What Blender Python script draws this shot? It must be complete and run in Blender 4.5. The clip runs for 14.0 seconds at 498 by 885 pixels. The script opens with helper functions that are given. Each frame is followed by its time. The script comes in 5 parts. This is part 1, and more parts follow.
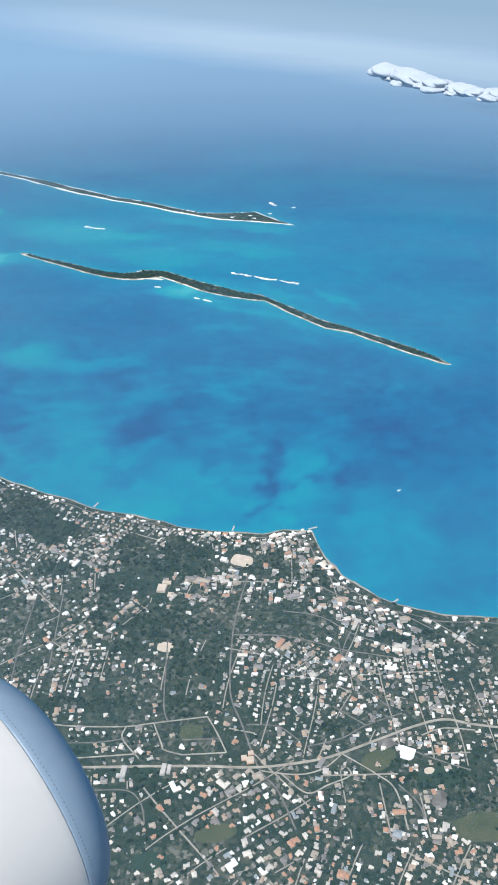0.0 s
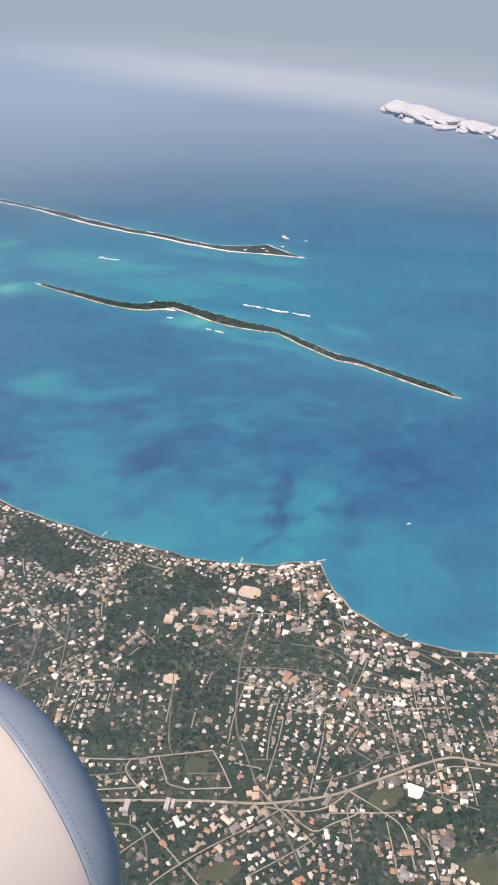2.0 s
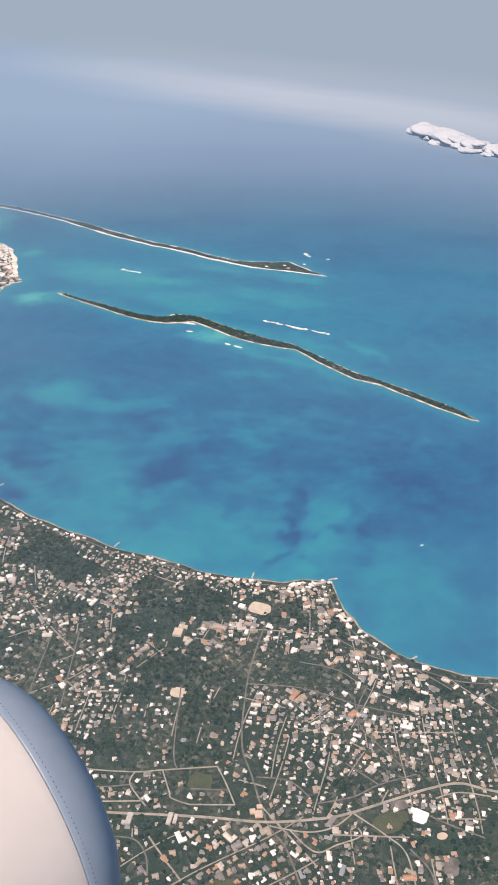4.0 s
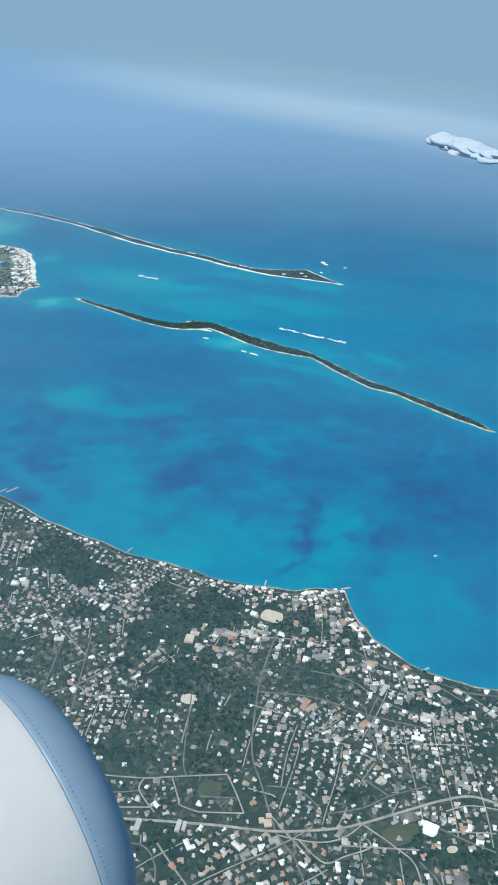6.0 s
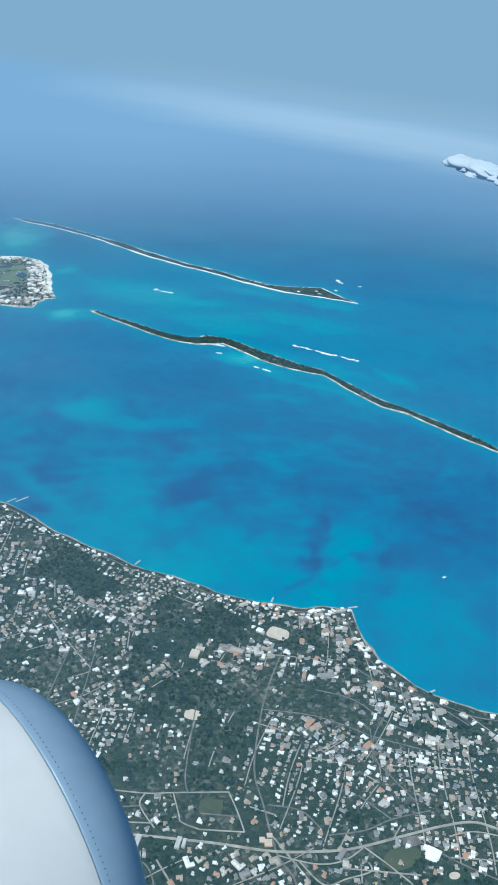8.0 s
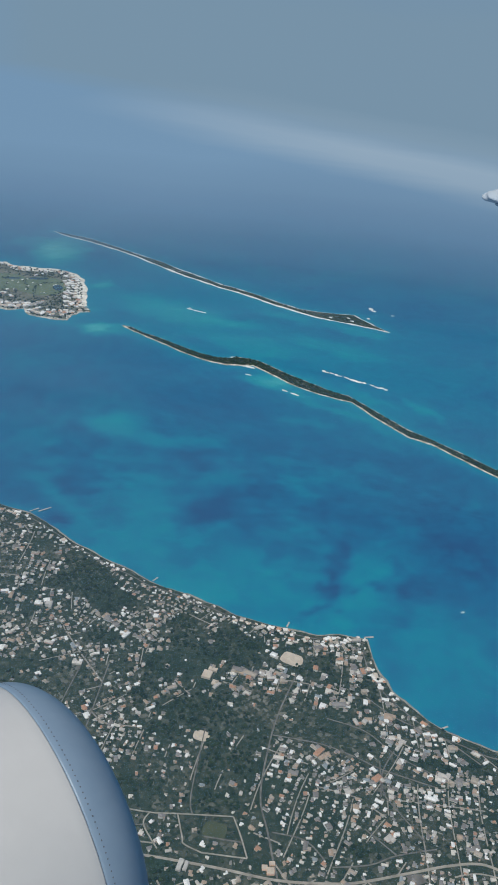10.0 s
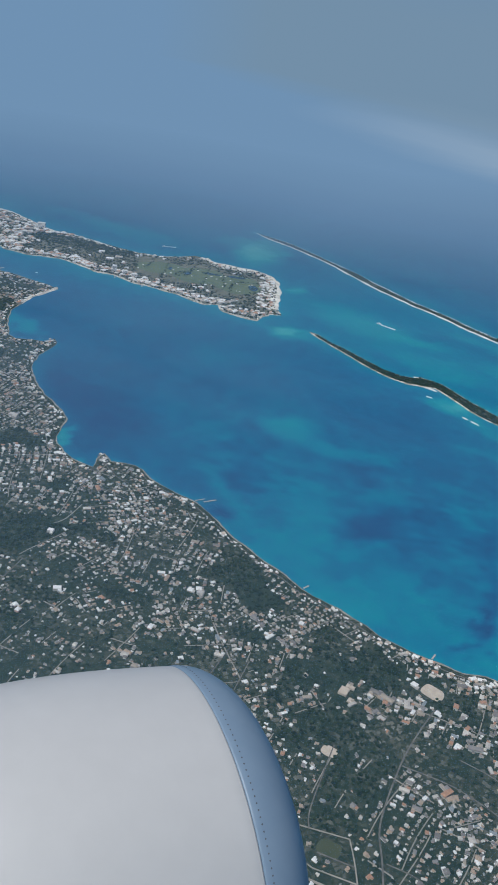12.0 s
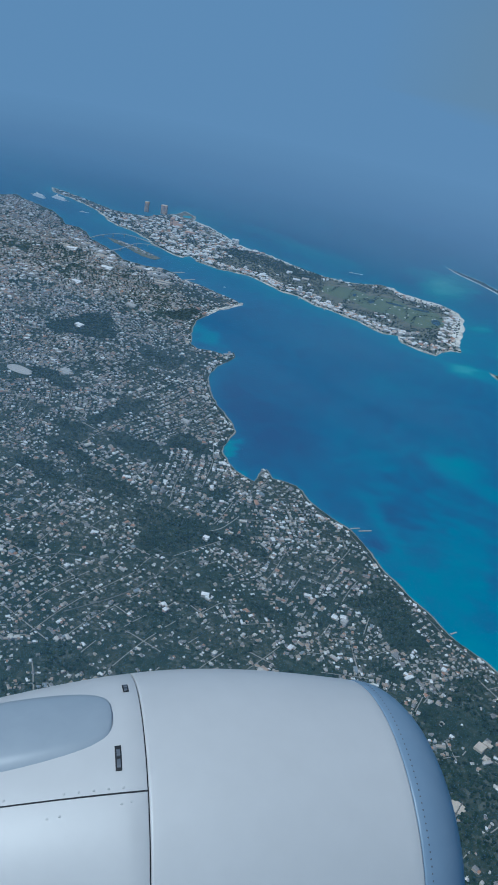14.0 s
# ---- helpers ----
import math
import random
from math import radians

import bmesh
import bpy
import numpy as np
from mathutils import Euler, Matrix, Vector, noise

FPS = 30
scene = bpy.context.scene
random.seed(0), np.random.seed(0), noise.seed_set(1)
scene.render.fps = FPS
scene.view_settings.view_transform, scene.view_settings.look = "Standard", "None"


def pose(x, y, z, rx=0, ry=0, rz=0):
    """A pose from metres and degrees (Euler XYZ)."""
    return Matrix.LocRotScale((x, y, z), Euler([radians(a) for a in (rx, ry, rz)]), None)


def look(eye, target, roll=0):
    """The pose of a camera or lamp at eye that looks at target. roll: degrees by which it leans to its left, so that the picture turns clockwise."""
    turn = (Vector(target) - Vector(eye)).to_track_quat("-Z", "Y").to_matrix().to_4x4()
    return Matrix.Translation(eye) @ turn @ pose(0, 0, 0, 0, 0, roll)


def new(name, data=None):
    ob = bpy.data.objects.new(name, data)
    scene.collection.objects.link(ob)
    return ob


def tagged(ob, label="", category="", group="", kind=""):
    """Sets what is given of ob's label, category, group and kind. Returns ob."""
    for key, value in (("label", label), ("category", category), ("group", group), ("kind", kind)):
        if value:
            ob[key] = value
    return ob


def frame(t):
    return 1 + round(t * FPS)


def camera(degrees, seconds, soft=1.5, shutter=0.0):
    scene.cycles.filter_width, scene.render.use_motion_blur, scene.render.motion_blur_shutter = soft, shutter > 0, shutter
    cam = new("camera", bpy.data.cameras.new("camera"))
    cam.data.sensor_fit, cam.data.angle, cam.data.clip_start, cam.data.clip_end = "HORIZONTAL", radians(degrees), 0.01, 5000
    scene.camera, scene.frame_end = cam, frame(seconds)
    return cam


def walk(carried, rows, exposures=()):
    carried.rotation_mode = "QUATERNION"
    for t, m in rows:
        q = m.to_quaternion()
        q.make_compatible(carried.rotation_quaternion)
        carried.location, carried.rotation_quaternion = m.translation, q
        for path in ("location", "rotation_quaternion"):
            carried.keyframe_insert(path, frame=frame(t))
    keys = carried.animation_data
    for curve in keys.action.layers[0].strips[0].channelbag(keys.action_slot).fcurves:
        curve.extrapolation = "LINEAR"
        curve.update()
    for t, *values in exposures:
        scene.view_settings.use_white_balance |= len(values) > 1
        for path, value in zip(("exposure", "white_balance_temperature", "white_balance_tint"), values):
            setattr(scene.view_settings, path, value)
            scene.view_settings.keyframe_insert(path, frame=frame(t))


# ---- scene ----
LENS = 31.49
cam = camera(LENS, 14.0, soft=1.7)
# seconds, place, yaw (to the left of +y), pitch (up), lean
PATH = (
    (0, 1.047, -0.439, 401.468, 2.29, -32.85, -0.82),
    (0.5, 0.945, -0.161, 401.047, 2.11, -32.51, -1.39),
    (1, 0.875, 0.025, 400.747, 2.25, -31.96, -1.29),
    (1.5, 0.829, 0.044, 400.694, 2.49, -31.27, -1.22),
    (2, 0.836, -0.049, 400.777, 3.00, -30.81, -0.38),
    (2.5, 0.889, -0.185, 400.898, 3.23, -30.49, 0.26),
    (3, 0.941, -0.279, 400.968, 3.49, -30.17, 0.74),
    (5.5, 0.775, -0.017, 400.652, 5.03, -29.54, 0.98),
    (6, 0.789, -0.068, 400.704, 5.26, -29.35, 1.29),
    (6.5, 0.802, -0.101, 400.733, 5.40, -29.07, 1.71),
    (7, 0.728, 0.022, 400.613, 5.58, -28.88, 1.72),
    (7.5, 0.646, 0.186, 400.434, 5.82, -28.72, 1.91),
    (8, 0.603, 0.291, 400.301, 6.07, -28.34, 2.40),
    (10.5, 0.629, 0.081, 400.443, 8.20, -26.93, 4.89),
    (11, 0.528, 0.287, 400.219, 9.89, -27.56, 3.87),
    (11.5, 0.357, 0.446, 400.037, 13.99, -27.29, 4.78),
    (12, 0.206, 0.426, 400.027, 20.39, -27.45, 7.25),
    (12.5, 0.190, 0.062, 400.265, 26.22, -27.33, 8.26),
    (13, 0.177, 0.026, 400.232, 28.75, -27.14, 8.07),
    (13.5, 0.165, 0.020, 400.196, 29.60, -27.35, 8.02),
    (14, 0.084, 0.009, 400.137, 32.44, -27.37, 8.90),
)


def glance(x, y, z, yaw, pitch, lean):
    eye = Vector((x, y, z))
    a, b = radians(yaw), radians(pitch)
    ahead = Vector((-math.sin(a) * math.cos(b), math.cos(a) * math.cos(b), math.sin(b)))
    return look(eye, eye + ahead * 10, lean)


EXPOSURES = ((0, 0.92, 6500, 8), (1.0, 0.70, 6000, 5), (1.5, 0.80, 7700, 20), (3.2, 0.80, 8600, 28), (5.3, 0.72, 6500, 8), (6.3, 0.66, 6000, -1), (8.2, 0.66, 5700, -3), (10.3, 0.12, 6600, 7), (11.9, 0.10, 6300, 8), (12.5, -0.05, 5750, 3), (14, -0.1, 5250, 0))
walk(cam, [(r[0], glance(*r[1:])) for r in PATH], EXPOSURES)

# ---------------------------------------------------------------- light
SUN_ELEV, SUN_AZ = radians(62), radians(205)  # azimuth clockwise from +y
world = bpy.data.worlds.new("sky")
scene.world = world
world.use_nodes = True
wn = world.node_tree
sky = wn.nodes.new("ShaderNodeTexSky")
sky.sky_type, sky.sun_disc = "NISHITA", False
sky.sun_elevation, sky.sun_rotation = SUN_ELEV, SUN_AZ
wn.links.new(sky.outputs["Color"], wn.nodes["Background"].inputs["Color"])
wn.nodes["Background"].inputs["Strength"].default_value = 0.08
sun_data = bpy.data.lights.new("sun", "SUN")
sun_data.energy, sun_data.angle, sun_data.color = 3.0, radians(0.6), (1.0, 0.96, 0.9)
sun = new("sun", sun_data)
sun_dir = Vector((math.sin(SUN_AZ) * math.cos(SUN_ELEV), math.cos(SUN_AZ) * math.cos(SUN_ELEV), math.sin(SUN_ELEV)))
sun.matrix_world = look(sun_dir * 900, (0, 0, 0))


# ---------------------------------------------------------------- materials
class Nodes:
    """A few shorthands for building one material's node tree."""

    def __init__(self, name):
        self.m = bpy.data.materials.new(name)
        self.m.use_nodes = True
        self.t = self.m.node_tree
        self.t.nodes.clear()
        self.out = self.t.nodes.new("ShaderNodeOutputMaterial")
        self.geo = None

    def node(self, kind, ins=(), operation="", clamp=False, data_type="", blend_type="", attribute=""):
        n = self.t.nodes.new(kind)
        if data_type:
            n.data_type = data_type
        if blend_type:
            n.blend_type = blend_type
        if operation:
            n.operation = operation
        if clamp:
            n.use_clamp = True
        if attribute:
            n.attribute_name, n.attribute_type = attribute, "GEOMETRY"
        for k, v in dict(ins).items():
            if isinstance(v, bpy.types.NodeSocket):
                self.t.links.new(v, n.inputs[k])
            else:
                n.inputs[k].default_value = v
        return n

    def place(self):
        if self.geo is None:
            self.geo = self.node("ShaderNodeNewGeometry")
        return self.geo.outputs["Position"]

    def noise(self, scale, detail=4.0, rough=0.55, at=None, warp=0.0):
        n = self.node("ShaderNodeTexNoise", {"Vector": at or self.place(), "Scale": scale, "Detail": detail, "Roughness": rough, "Distortion": warp})
        return n.outputs["Fac"]

    def ramp(self, fac, stops, mode="LINEAR"):
        n = self.node("ShaderNodeValToRGB", {"Fac": fac})
        n.color_ramp.interpolation = mode
        els = n.color_ramp.elements
        while len(els) < len(stops):
            els.new(0.5)
        for e, (p, c) in zip(els, stops):
            e.position = p
            e.color = (*c, 1) if len(c) == 3 else c
        return n.outputs["Color"]

    def math(self, op, a, b=0.0, clamp=False):
        return self.node("ShaderNodeMath", {0: a, 1: b}, operation=op, clamp=clamp).outputs[0]

    def mix(self, fac, a, b, blend="MIX"):
        n = self.node("ShaderNodeMix", data_type="RGBA", blend_type=blend)
        for key, v in ((0, fac), (6, a), (7, b)):
            if isinstance(v, bpy.types.NodeSocket):
                self.t.links.new(v, n.inputs[key])
            else:
                n.inputs[key].default_value = v if key == 0 else (*v, 1)
        return n.outputs[2]

    def bump(self, height, strength, distance):
        return self.node("ShaderNodeBump", {"Height": height, "Strength": strength, "Distance": distance}).outputs["Normal"]

    def done(self, color, rough=0.8, metal=0.0, normal=None, spec=0.3):
        ins = {"Base Color": color if isinstance(color, bpy.types.NodeSocket) else (*color, 1), "Roughness": rough, "Metallic": metal, "Specular IOR Level": spec}
        if normal is not None:
            ins["Normal"] = normal
        b = self.node("ShaderNodeBsdfPrincipled", ins)
        self.t.links.new(b.outputs[0], self.out.inputs[0])
        return self.m


def grey(v):
    return (v, v, v)


def make_land():
    n = Nodes("scrub_land")
    big, mid, fine = n.noise(0.016, 5), n.noise(0.09, 5), n.noise(0.42, 4, 0.65)
    green = n.ramp(mid, ((0.3, (0.011, 0.029, 0.024)), (0.52, (0.018, 0.040, 0.030)), (0.7, (0.036, 0.055, 0.042)), (0.85, (0.10, 0.098, 0.075))))
    yard = n.ramp(fine, ((0.36, (0.022, 0.040, 0.032)), (0.51, (0.058, 0.066, 0.052)), (0.61, (0.14, 0.13, 0.107)), (0.71, (0.36, 0.33, 0.28))))
    # patchwork of yards, drives and gardens
    cell = n.node("ShaderNodeTexVoronoi", {"Vector": n.place(), "Scale": 0.42, "Randomness": 1.0}).outputs["Color"]
    pick = n.node("ShaderNodeSeparateColor", {0: cell}).outputs[0]
    plots = n.ramp(pick, ((0.0, (0.018, 0.040, 0.028)), (0.38, (0.040, 0.058, 0.040)), (0.60, (0.10, 0.098, 0.075)), (0.76, (0.20, 0.178, 0.145)), (0.90, (0.40, 0.36, 0.31))), "CONSTANT")
    yard = n.mix(0.55, yard, plots)
    col = n.mix(n.ramp(big, ((0.40, grey(0.11)), (0.64, grey(0.54)))), green, yard)
    return n.done(col, 0.95, normal=n.bump(fine, 0.6, 0.6), spec=0.1)


def make_canopy():
    n = Nodes("tree_canopy")
    r = n.node("ShaderNodeNewGeometry").outputs["Random Per Island"]
    col = n.ramp(r, ((0.0, (0.007, 0.025, 0.020)), (0.4, (0.011, 0.034, 0.024)), (0.75, (0.020, 0.047, 0.028)), (1.0, (0.040, 0.066, 0.036))))
    col = n.mix(0.45, col, n.ramp(n.noise(1.4, 3), ((0.3, grey(0.3)), (0.7, grey(1.0)))), "MULTIPLY")
    return n.done(col, 0.9, normal=n.bump(n.noise(2.5, 3), 0.8, 0.3), spec=0.15)


def make_sand():
    n = Nodes("beach_sand")
    col = n.ramp(n.noise(0.09, 5), ((0.25, (0.42, 0.39, 0.31)), (0.40, (0.66, 0.61, 0.52)), (0.62, (0.82, 0.78, 0.69))))
    return n.done(col, 0.95, normal=n.bump(n.noise(1.5, 4), 0.4, 0.3), spec=0.1)


def make_rim():
    n = Nodes("rocky_shore")
    col = n.ramp(n.noise(0.12, 6, 0.7), ((0.33, (0.06, 0.07, 0.052)), (0.46, (0.32, 0.30, 0.24)), (0.62, (0.66, 0.62, 0.53))))
    return n.done(col, 0.95, normal=n.bump(n.noise(1.5, 4), 0.5, 0.4), spec=0.1)


def make_road():
    n = Nodes("asphalt")
    col = n.ramp(n.noise(0.2, 5), ((0.3, (0.085, 0.083, 0.077)), (0.7, (0.19, 0.18, 0.165))))
    return n.done(col, 0.9, spec=0.15)


def make_main_road():
    n = Nodes("pale_concrete_road")
    col = n.ramp(n.noise(0.15, 5), ((0.3, (0.20, 0.185, 0.155)), (0.7, (0.38, 0.35, 0.30))))
    return n.done(col, 0.9, spec=0.15)


ROOFS = ((0.0, (0.50, 0.47, 0.43)), (0.14, (0.25, 0.24, 0.23)), (0.29, (0.37, 0.325, 0.27)), (0.43, (0.80, 0.79, 0.77)), (0.58, (0.20, 0.19, 0.18)),
         (0.69, (0.40, 0.31, 0.235)), (0.80, (0.43, 0.25, 0.165)), (0.88, (0.27, 0.31, 0.33)), (0.92, (0.63, 0.59, 0.53)))


def make_roofs(island):
    n = Nodes("town_roofing" if island else "house_roofing")
    r = n.node("ShaderNodeNewGeometry").outputs["Random Per Island"] if island else n.node("ShaderNodeObjectInfo").outputs["Random"]
    col = n.ramp(r, ROOFS, "CONSTANT")
    col = n.mix(0.5, col, n.ramp(n.noise(1.1, 4), ((0.25, grey(0.45)), (0.7, grey(1.0)))), "MULTIPLY")
    return n.done(col, 0.7, normal=n.bump(n.noise(6, 2), 0.3, 0.1), spec=0.25)


def make_render_wall():
    n = Nodes("stucco_wall")
    r = n.node("ShaderNodeNewGeometry").outputs["Random Per Island"]
    col = n.ramp(r, ((0.0, (0.62, 0.6, 0.55)), (0.4, (0.55, 0.46, 0.36)), (0.6, (0.5, 0.5, 0.5)), (0.8, (0.6, 0.42, 0.36))), "CONSTANT")
    col = n.mix(0.4, col, n.ramp(n.noise(1.7, 4), ((0.3, grey(0.5)), (0.7, grey(1.0)))), "MULTIPLY")
    return n.done(col, 0.9, spec=0.2)


def make_plain(name, lo, hi, scale, rough=0.85, metal=0.0, bump=0.2, spec=0.25):
    n = Nodes(name)
    f = n.noise(scale, 5, 0.6)
    g = n.noise(scale * 9, 3)
    col = n.mix(0.35, n.ramp(f, ((0.3, lo), (0.7, hi))), n.ramp(g, ((0.3, lo), (0.7, hi))))
    return n.done(col, rough, metal, n.bump(g, bump, 0.1 / scale * 0.05), spec)


def make_sea():
    n = Nodes("sea_water")
    at = n.node("ShaderNodeAttribute", attribute="shallows").outputs["Fac"]
    wob = n.math("MULTIPLY", n.math("SUBTRACT", n.noise(0.026, 8, 0.68, warp=1.3), 0.5), 0.34)
    fine = n.math("MULTIPLY", n.math("SUBTRACT", n.noise(0.085, 6, 0.7), 0.5), 0.2)
    d = n.math("ADD", n.math("ADD", at, wob), fine, True)
    col = n.ramp(d, ((0.0, (0.011, 0.066, 0.172)), (0.2, (0.008, 0.112, 0.228)), (0.38, (0.005, 0.165, 0.265)), (0.58, (0.006, 0.22, 0.285)), (0.78, (0.045, 0.32, 0.345)), (1.0, (0.34, 0.47, 0.39))))
    nor = n.bump(n.noise(0.35, 4, 0.6), 0.08, 0.5)
    return n.done(col, 0.4, normal=nor, spec=0.12)


# glow colours shared by the painted haze sheet and the far sky
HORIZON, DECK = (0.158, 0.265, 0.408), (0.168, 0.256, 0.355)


def make_painted_haze():
    n = Nodes("painted_haze")
    sep = n.node("ShaderNodeSeparateXYZ", {0: n.place()})
    x, y = sep.outputs[0], sep.outputs[1]
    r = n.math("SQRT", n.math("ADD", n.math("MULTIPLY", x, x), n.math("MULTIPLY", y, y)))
    # haze painted into the sheet's opacity: thickens with distance, later towards the western harbour
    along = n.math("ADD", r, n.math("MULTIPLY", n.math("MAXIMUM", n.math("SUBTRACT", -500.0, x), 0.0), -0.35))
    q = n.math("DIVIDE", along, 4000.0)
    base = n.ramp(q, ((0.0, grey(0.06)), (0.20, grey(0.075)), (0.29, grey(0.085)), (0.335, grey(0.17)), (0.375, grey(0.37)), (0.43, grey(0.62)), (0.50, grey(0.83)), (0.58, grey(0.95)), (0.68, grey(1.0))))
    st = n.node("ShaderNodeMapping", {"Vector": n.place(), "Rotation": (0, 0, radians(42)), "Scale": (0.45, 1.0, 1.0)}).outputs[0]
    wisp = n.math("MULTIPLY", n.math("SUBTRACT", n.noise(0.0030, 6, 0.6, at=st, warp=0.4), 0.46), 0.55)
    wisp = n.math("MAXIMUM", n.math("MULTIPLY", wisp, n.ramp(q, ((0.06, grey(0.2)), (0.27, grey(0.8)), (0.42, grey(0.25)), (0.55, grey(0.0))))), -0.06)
    # low cloud in the glow colour: a long streak across the north-east, a grey deck past it
    c = n.math("ADD", n.math("MULTIPLY", x, 0.60), n.math("MULTIPLY", y, 0.80))
    c = n.math("ADD", c, n.math("MULTIPLY", n.math("SUBTRACT", n.noise(0.0022, 5, 0.55, at=st, warp=0.3), 0.5), 330.0))
    east = n.ramp(n.math("ADD", n.math("DIVIDE", x, 4000.0), 0.5), ((0.20, grey(0.0)), (0.33, grey(0.55)), (0.47, grey(1.0))))
    streak = n.math("MULTIPLY", n.ramp(n.math("DIVIDE", c, 4000.0), ((0.42, grey(0.0)), (0.48, grey(0.85)), (0.52, grey(0.9)), (0.58, grey(0.3)), (0.72, grey(0.0)))), east)
    # a little more painted veil over the western side
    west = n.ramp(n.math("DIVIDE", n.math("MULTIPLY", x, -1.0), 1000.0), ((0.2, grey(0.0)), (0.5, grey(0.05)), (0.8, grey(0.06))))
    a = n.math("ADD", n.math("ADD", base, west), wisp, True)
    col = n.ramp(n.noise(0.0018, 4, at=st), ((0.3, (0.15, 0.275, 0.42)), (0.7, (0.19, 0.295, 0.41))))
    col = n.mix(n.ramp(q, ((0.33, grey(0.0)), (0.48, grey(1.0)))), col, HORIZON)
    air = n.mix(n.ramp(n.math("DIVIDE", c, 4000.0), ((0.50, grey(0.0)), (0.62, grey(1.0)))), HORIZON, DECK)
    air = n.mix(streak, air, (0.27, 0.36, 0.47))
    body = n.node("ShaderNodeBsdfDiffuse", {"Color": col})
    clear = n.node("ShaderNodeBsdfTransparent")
    # the far part of the sheet emits its air colour, with no lamp there
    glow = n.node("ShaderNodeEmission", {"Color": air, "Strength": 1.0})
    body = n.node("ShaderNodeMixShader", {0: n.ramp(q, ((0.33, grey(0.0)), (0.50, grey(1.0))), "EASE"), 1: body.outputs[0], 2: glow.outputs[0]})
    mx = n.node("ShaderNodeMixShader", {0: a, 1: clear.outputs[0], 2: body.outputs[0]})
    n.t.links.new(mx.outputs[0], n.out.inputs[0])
    return n.m


def make_cloud():
    n = Nodes("cumulus")
    col = n.ramp(n.noise(0.02, 5, 0.6), ((0.3, (0.34, 0.40, 0.47)), (0.7, (0.40, 0.45, 0.50))))
    return n.done(col, 1.0, spec=0.0)


def make_backdrop():
    n = Nodes("far_sky")
    sep = n.node("ShaderNodeSeparateXYZ", {0: n.place()})
    x, z = sep.outputs[0], sep.outputs[2]
    st = n.node("ShaderNodeMapping", {"Vector": n.place(), "Scale": (1.0, 1.0, 3.2)}).outputs[0]
    lump = n.noise(0.0016, 7, 0.6, at=st, warp=0.3)
    wide = n.noise(0.0006, 5, 0.55, at=st)
    y = sep.outputs[1]
    c = n.math("ADD", n.math("MULTIPLY", x, 0.60), n.math("MULTIPLY", y, 0.80))
    low = n.mix(n.ramp(n.math("DIVIDE", c, 4000.0), ((0.50, grey(0.0)), (0.62, grey(1.0)))), HORIZON, DECK)
    height = n.math("ADD", n.math("DIVIDE", z, 1500.0), n.math("MULTIPLY", n.math("SUBTRACT", lump, 0.5), 0.12))
    high = n.mix(n.ramp(wide, ((0.35, grey(0.0)), (0.7, grey(0.6)))), (0.135, 0.235, 0.385), (0.185, 0.27, 0.36))
    col = n.mix(n.ramp(height, ((0.22, grey(0.0)), (0.6, grey(1.0)))), low, high)
    e = n.node("ShaderNodeEmission", {"Color": col, "Strength": 1.0})
    n.t.links.new(e.outputs[0], n.out.inputs[0])
    return n.m


M_LAND, M_CANOPY, M_SAND, M_RIM, M_ROAD, M_MAIN = make_land(), make_canopy(), make_sand(), make_rim(), make_road(), make_main_road()
M_ROOFS, M_ROOF, M_WALL, M_SEA = make_roofs(True), make_roofs(False), make_render_wall(), make_sea()
M_PAINTED_HAZE, M_SKY, M_CLOUD = make_painted_haze(), make_backdrop(), make_cloud()
M_COWL = make_plain("white_paint", (0.445, 0.443, 0.44), (0.49, 0.488, 0.485), 0.7, 0.45, bump=0.02, spec=0.45)
M_LIP = make_plain("blue_grey_metal", (0.155, 0.225, 0.305), (0.20, 0.27, 0.35), 0.9, 0.42, 0.0, bump=0.02, spec=0.5)
M_FAIR = make_plain("grey_paint", (0.25, 0.29, 0.33), (0.30, 0.34, 0.38), 0.9, 0.42, bump=0.02, spec=0.45)
M_DARK = make_plain("dark_gap", (0.012, 0.014, 0.016), (0.03, 0.032, 0.035), 3.0, 0.7)
M_RIVET = make_plain("rivet_steel", (0.09, 0.10, 0.12), (0.15, 0.165, 0.185), 8.0, 0.5, 0.5)
M_LAWN = make_plain("mown_grass", (0.03, 0.052, 0.03), (0.085, 0.092, 0.052), 0.12)
M_PARK = make_plain("park_grass", (0.012, 0.036, 0.026), (0.028, 0.056, 0.04), 0.12)
M_RESORT = make_plain("island_gardens", (0.035, 0.055, 0.037), (0.25, 0.23, 0.17), 0.10)
M_GOLF = make_plain("golf_grass", (0.06, 0.10, 0.06), (0.17, 0.20, 0.12), 0.06)
M_LANE = make_plain("worn_lane", (0.17, 0.155, 0.135), (0.34, 0.31, 0.265), 0.3)
M_YARD = make_plain("paved_yard", (0.10, 0.098, 0.085), (0.34, 0.315, 0.27), 0.35)
M_BARE = make_plain("bare_marl", (0.40, 0.335, 0.265), (0.56, 0.485, 0.40), 0.25)
M_WHITE = make_plain("white_roof", (0.68, 0.67, 0.66), (0.84, 0.83, 0.82), 0.3)
M_CORAL = make_plain("coral_wall", (0.56, 0.35, 0.24), (0.70, 0.47, 0.35), 0.3)
M_COAST = make_plain("coast_rock", (0.09, 0.092, 0.078), (0.42, 0.39, 0.33), 0.16)
M_SURF = make_plain("white_surf", (0.42, 0.45, 0.42), (0.86, 0.86, 0.83), 0.13)
M_CONC = make_plain("concrete", (0.32, 0.31, 0.29), (0.5, 0.48, 0.45), 0.3)
M_POND = make_plain("pond_water", (0.01, 0.035, 0.05), (0.02, 0.06, 0.08), 0.05, 0.2, spec=0.4)
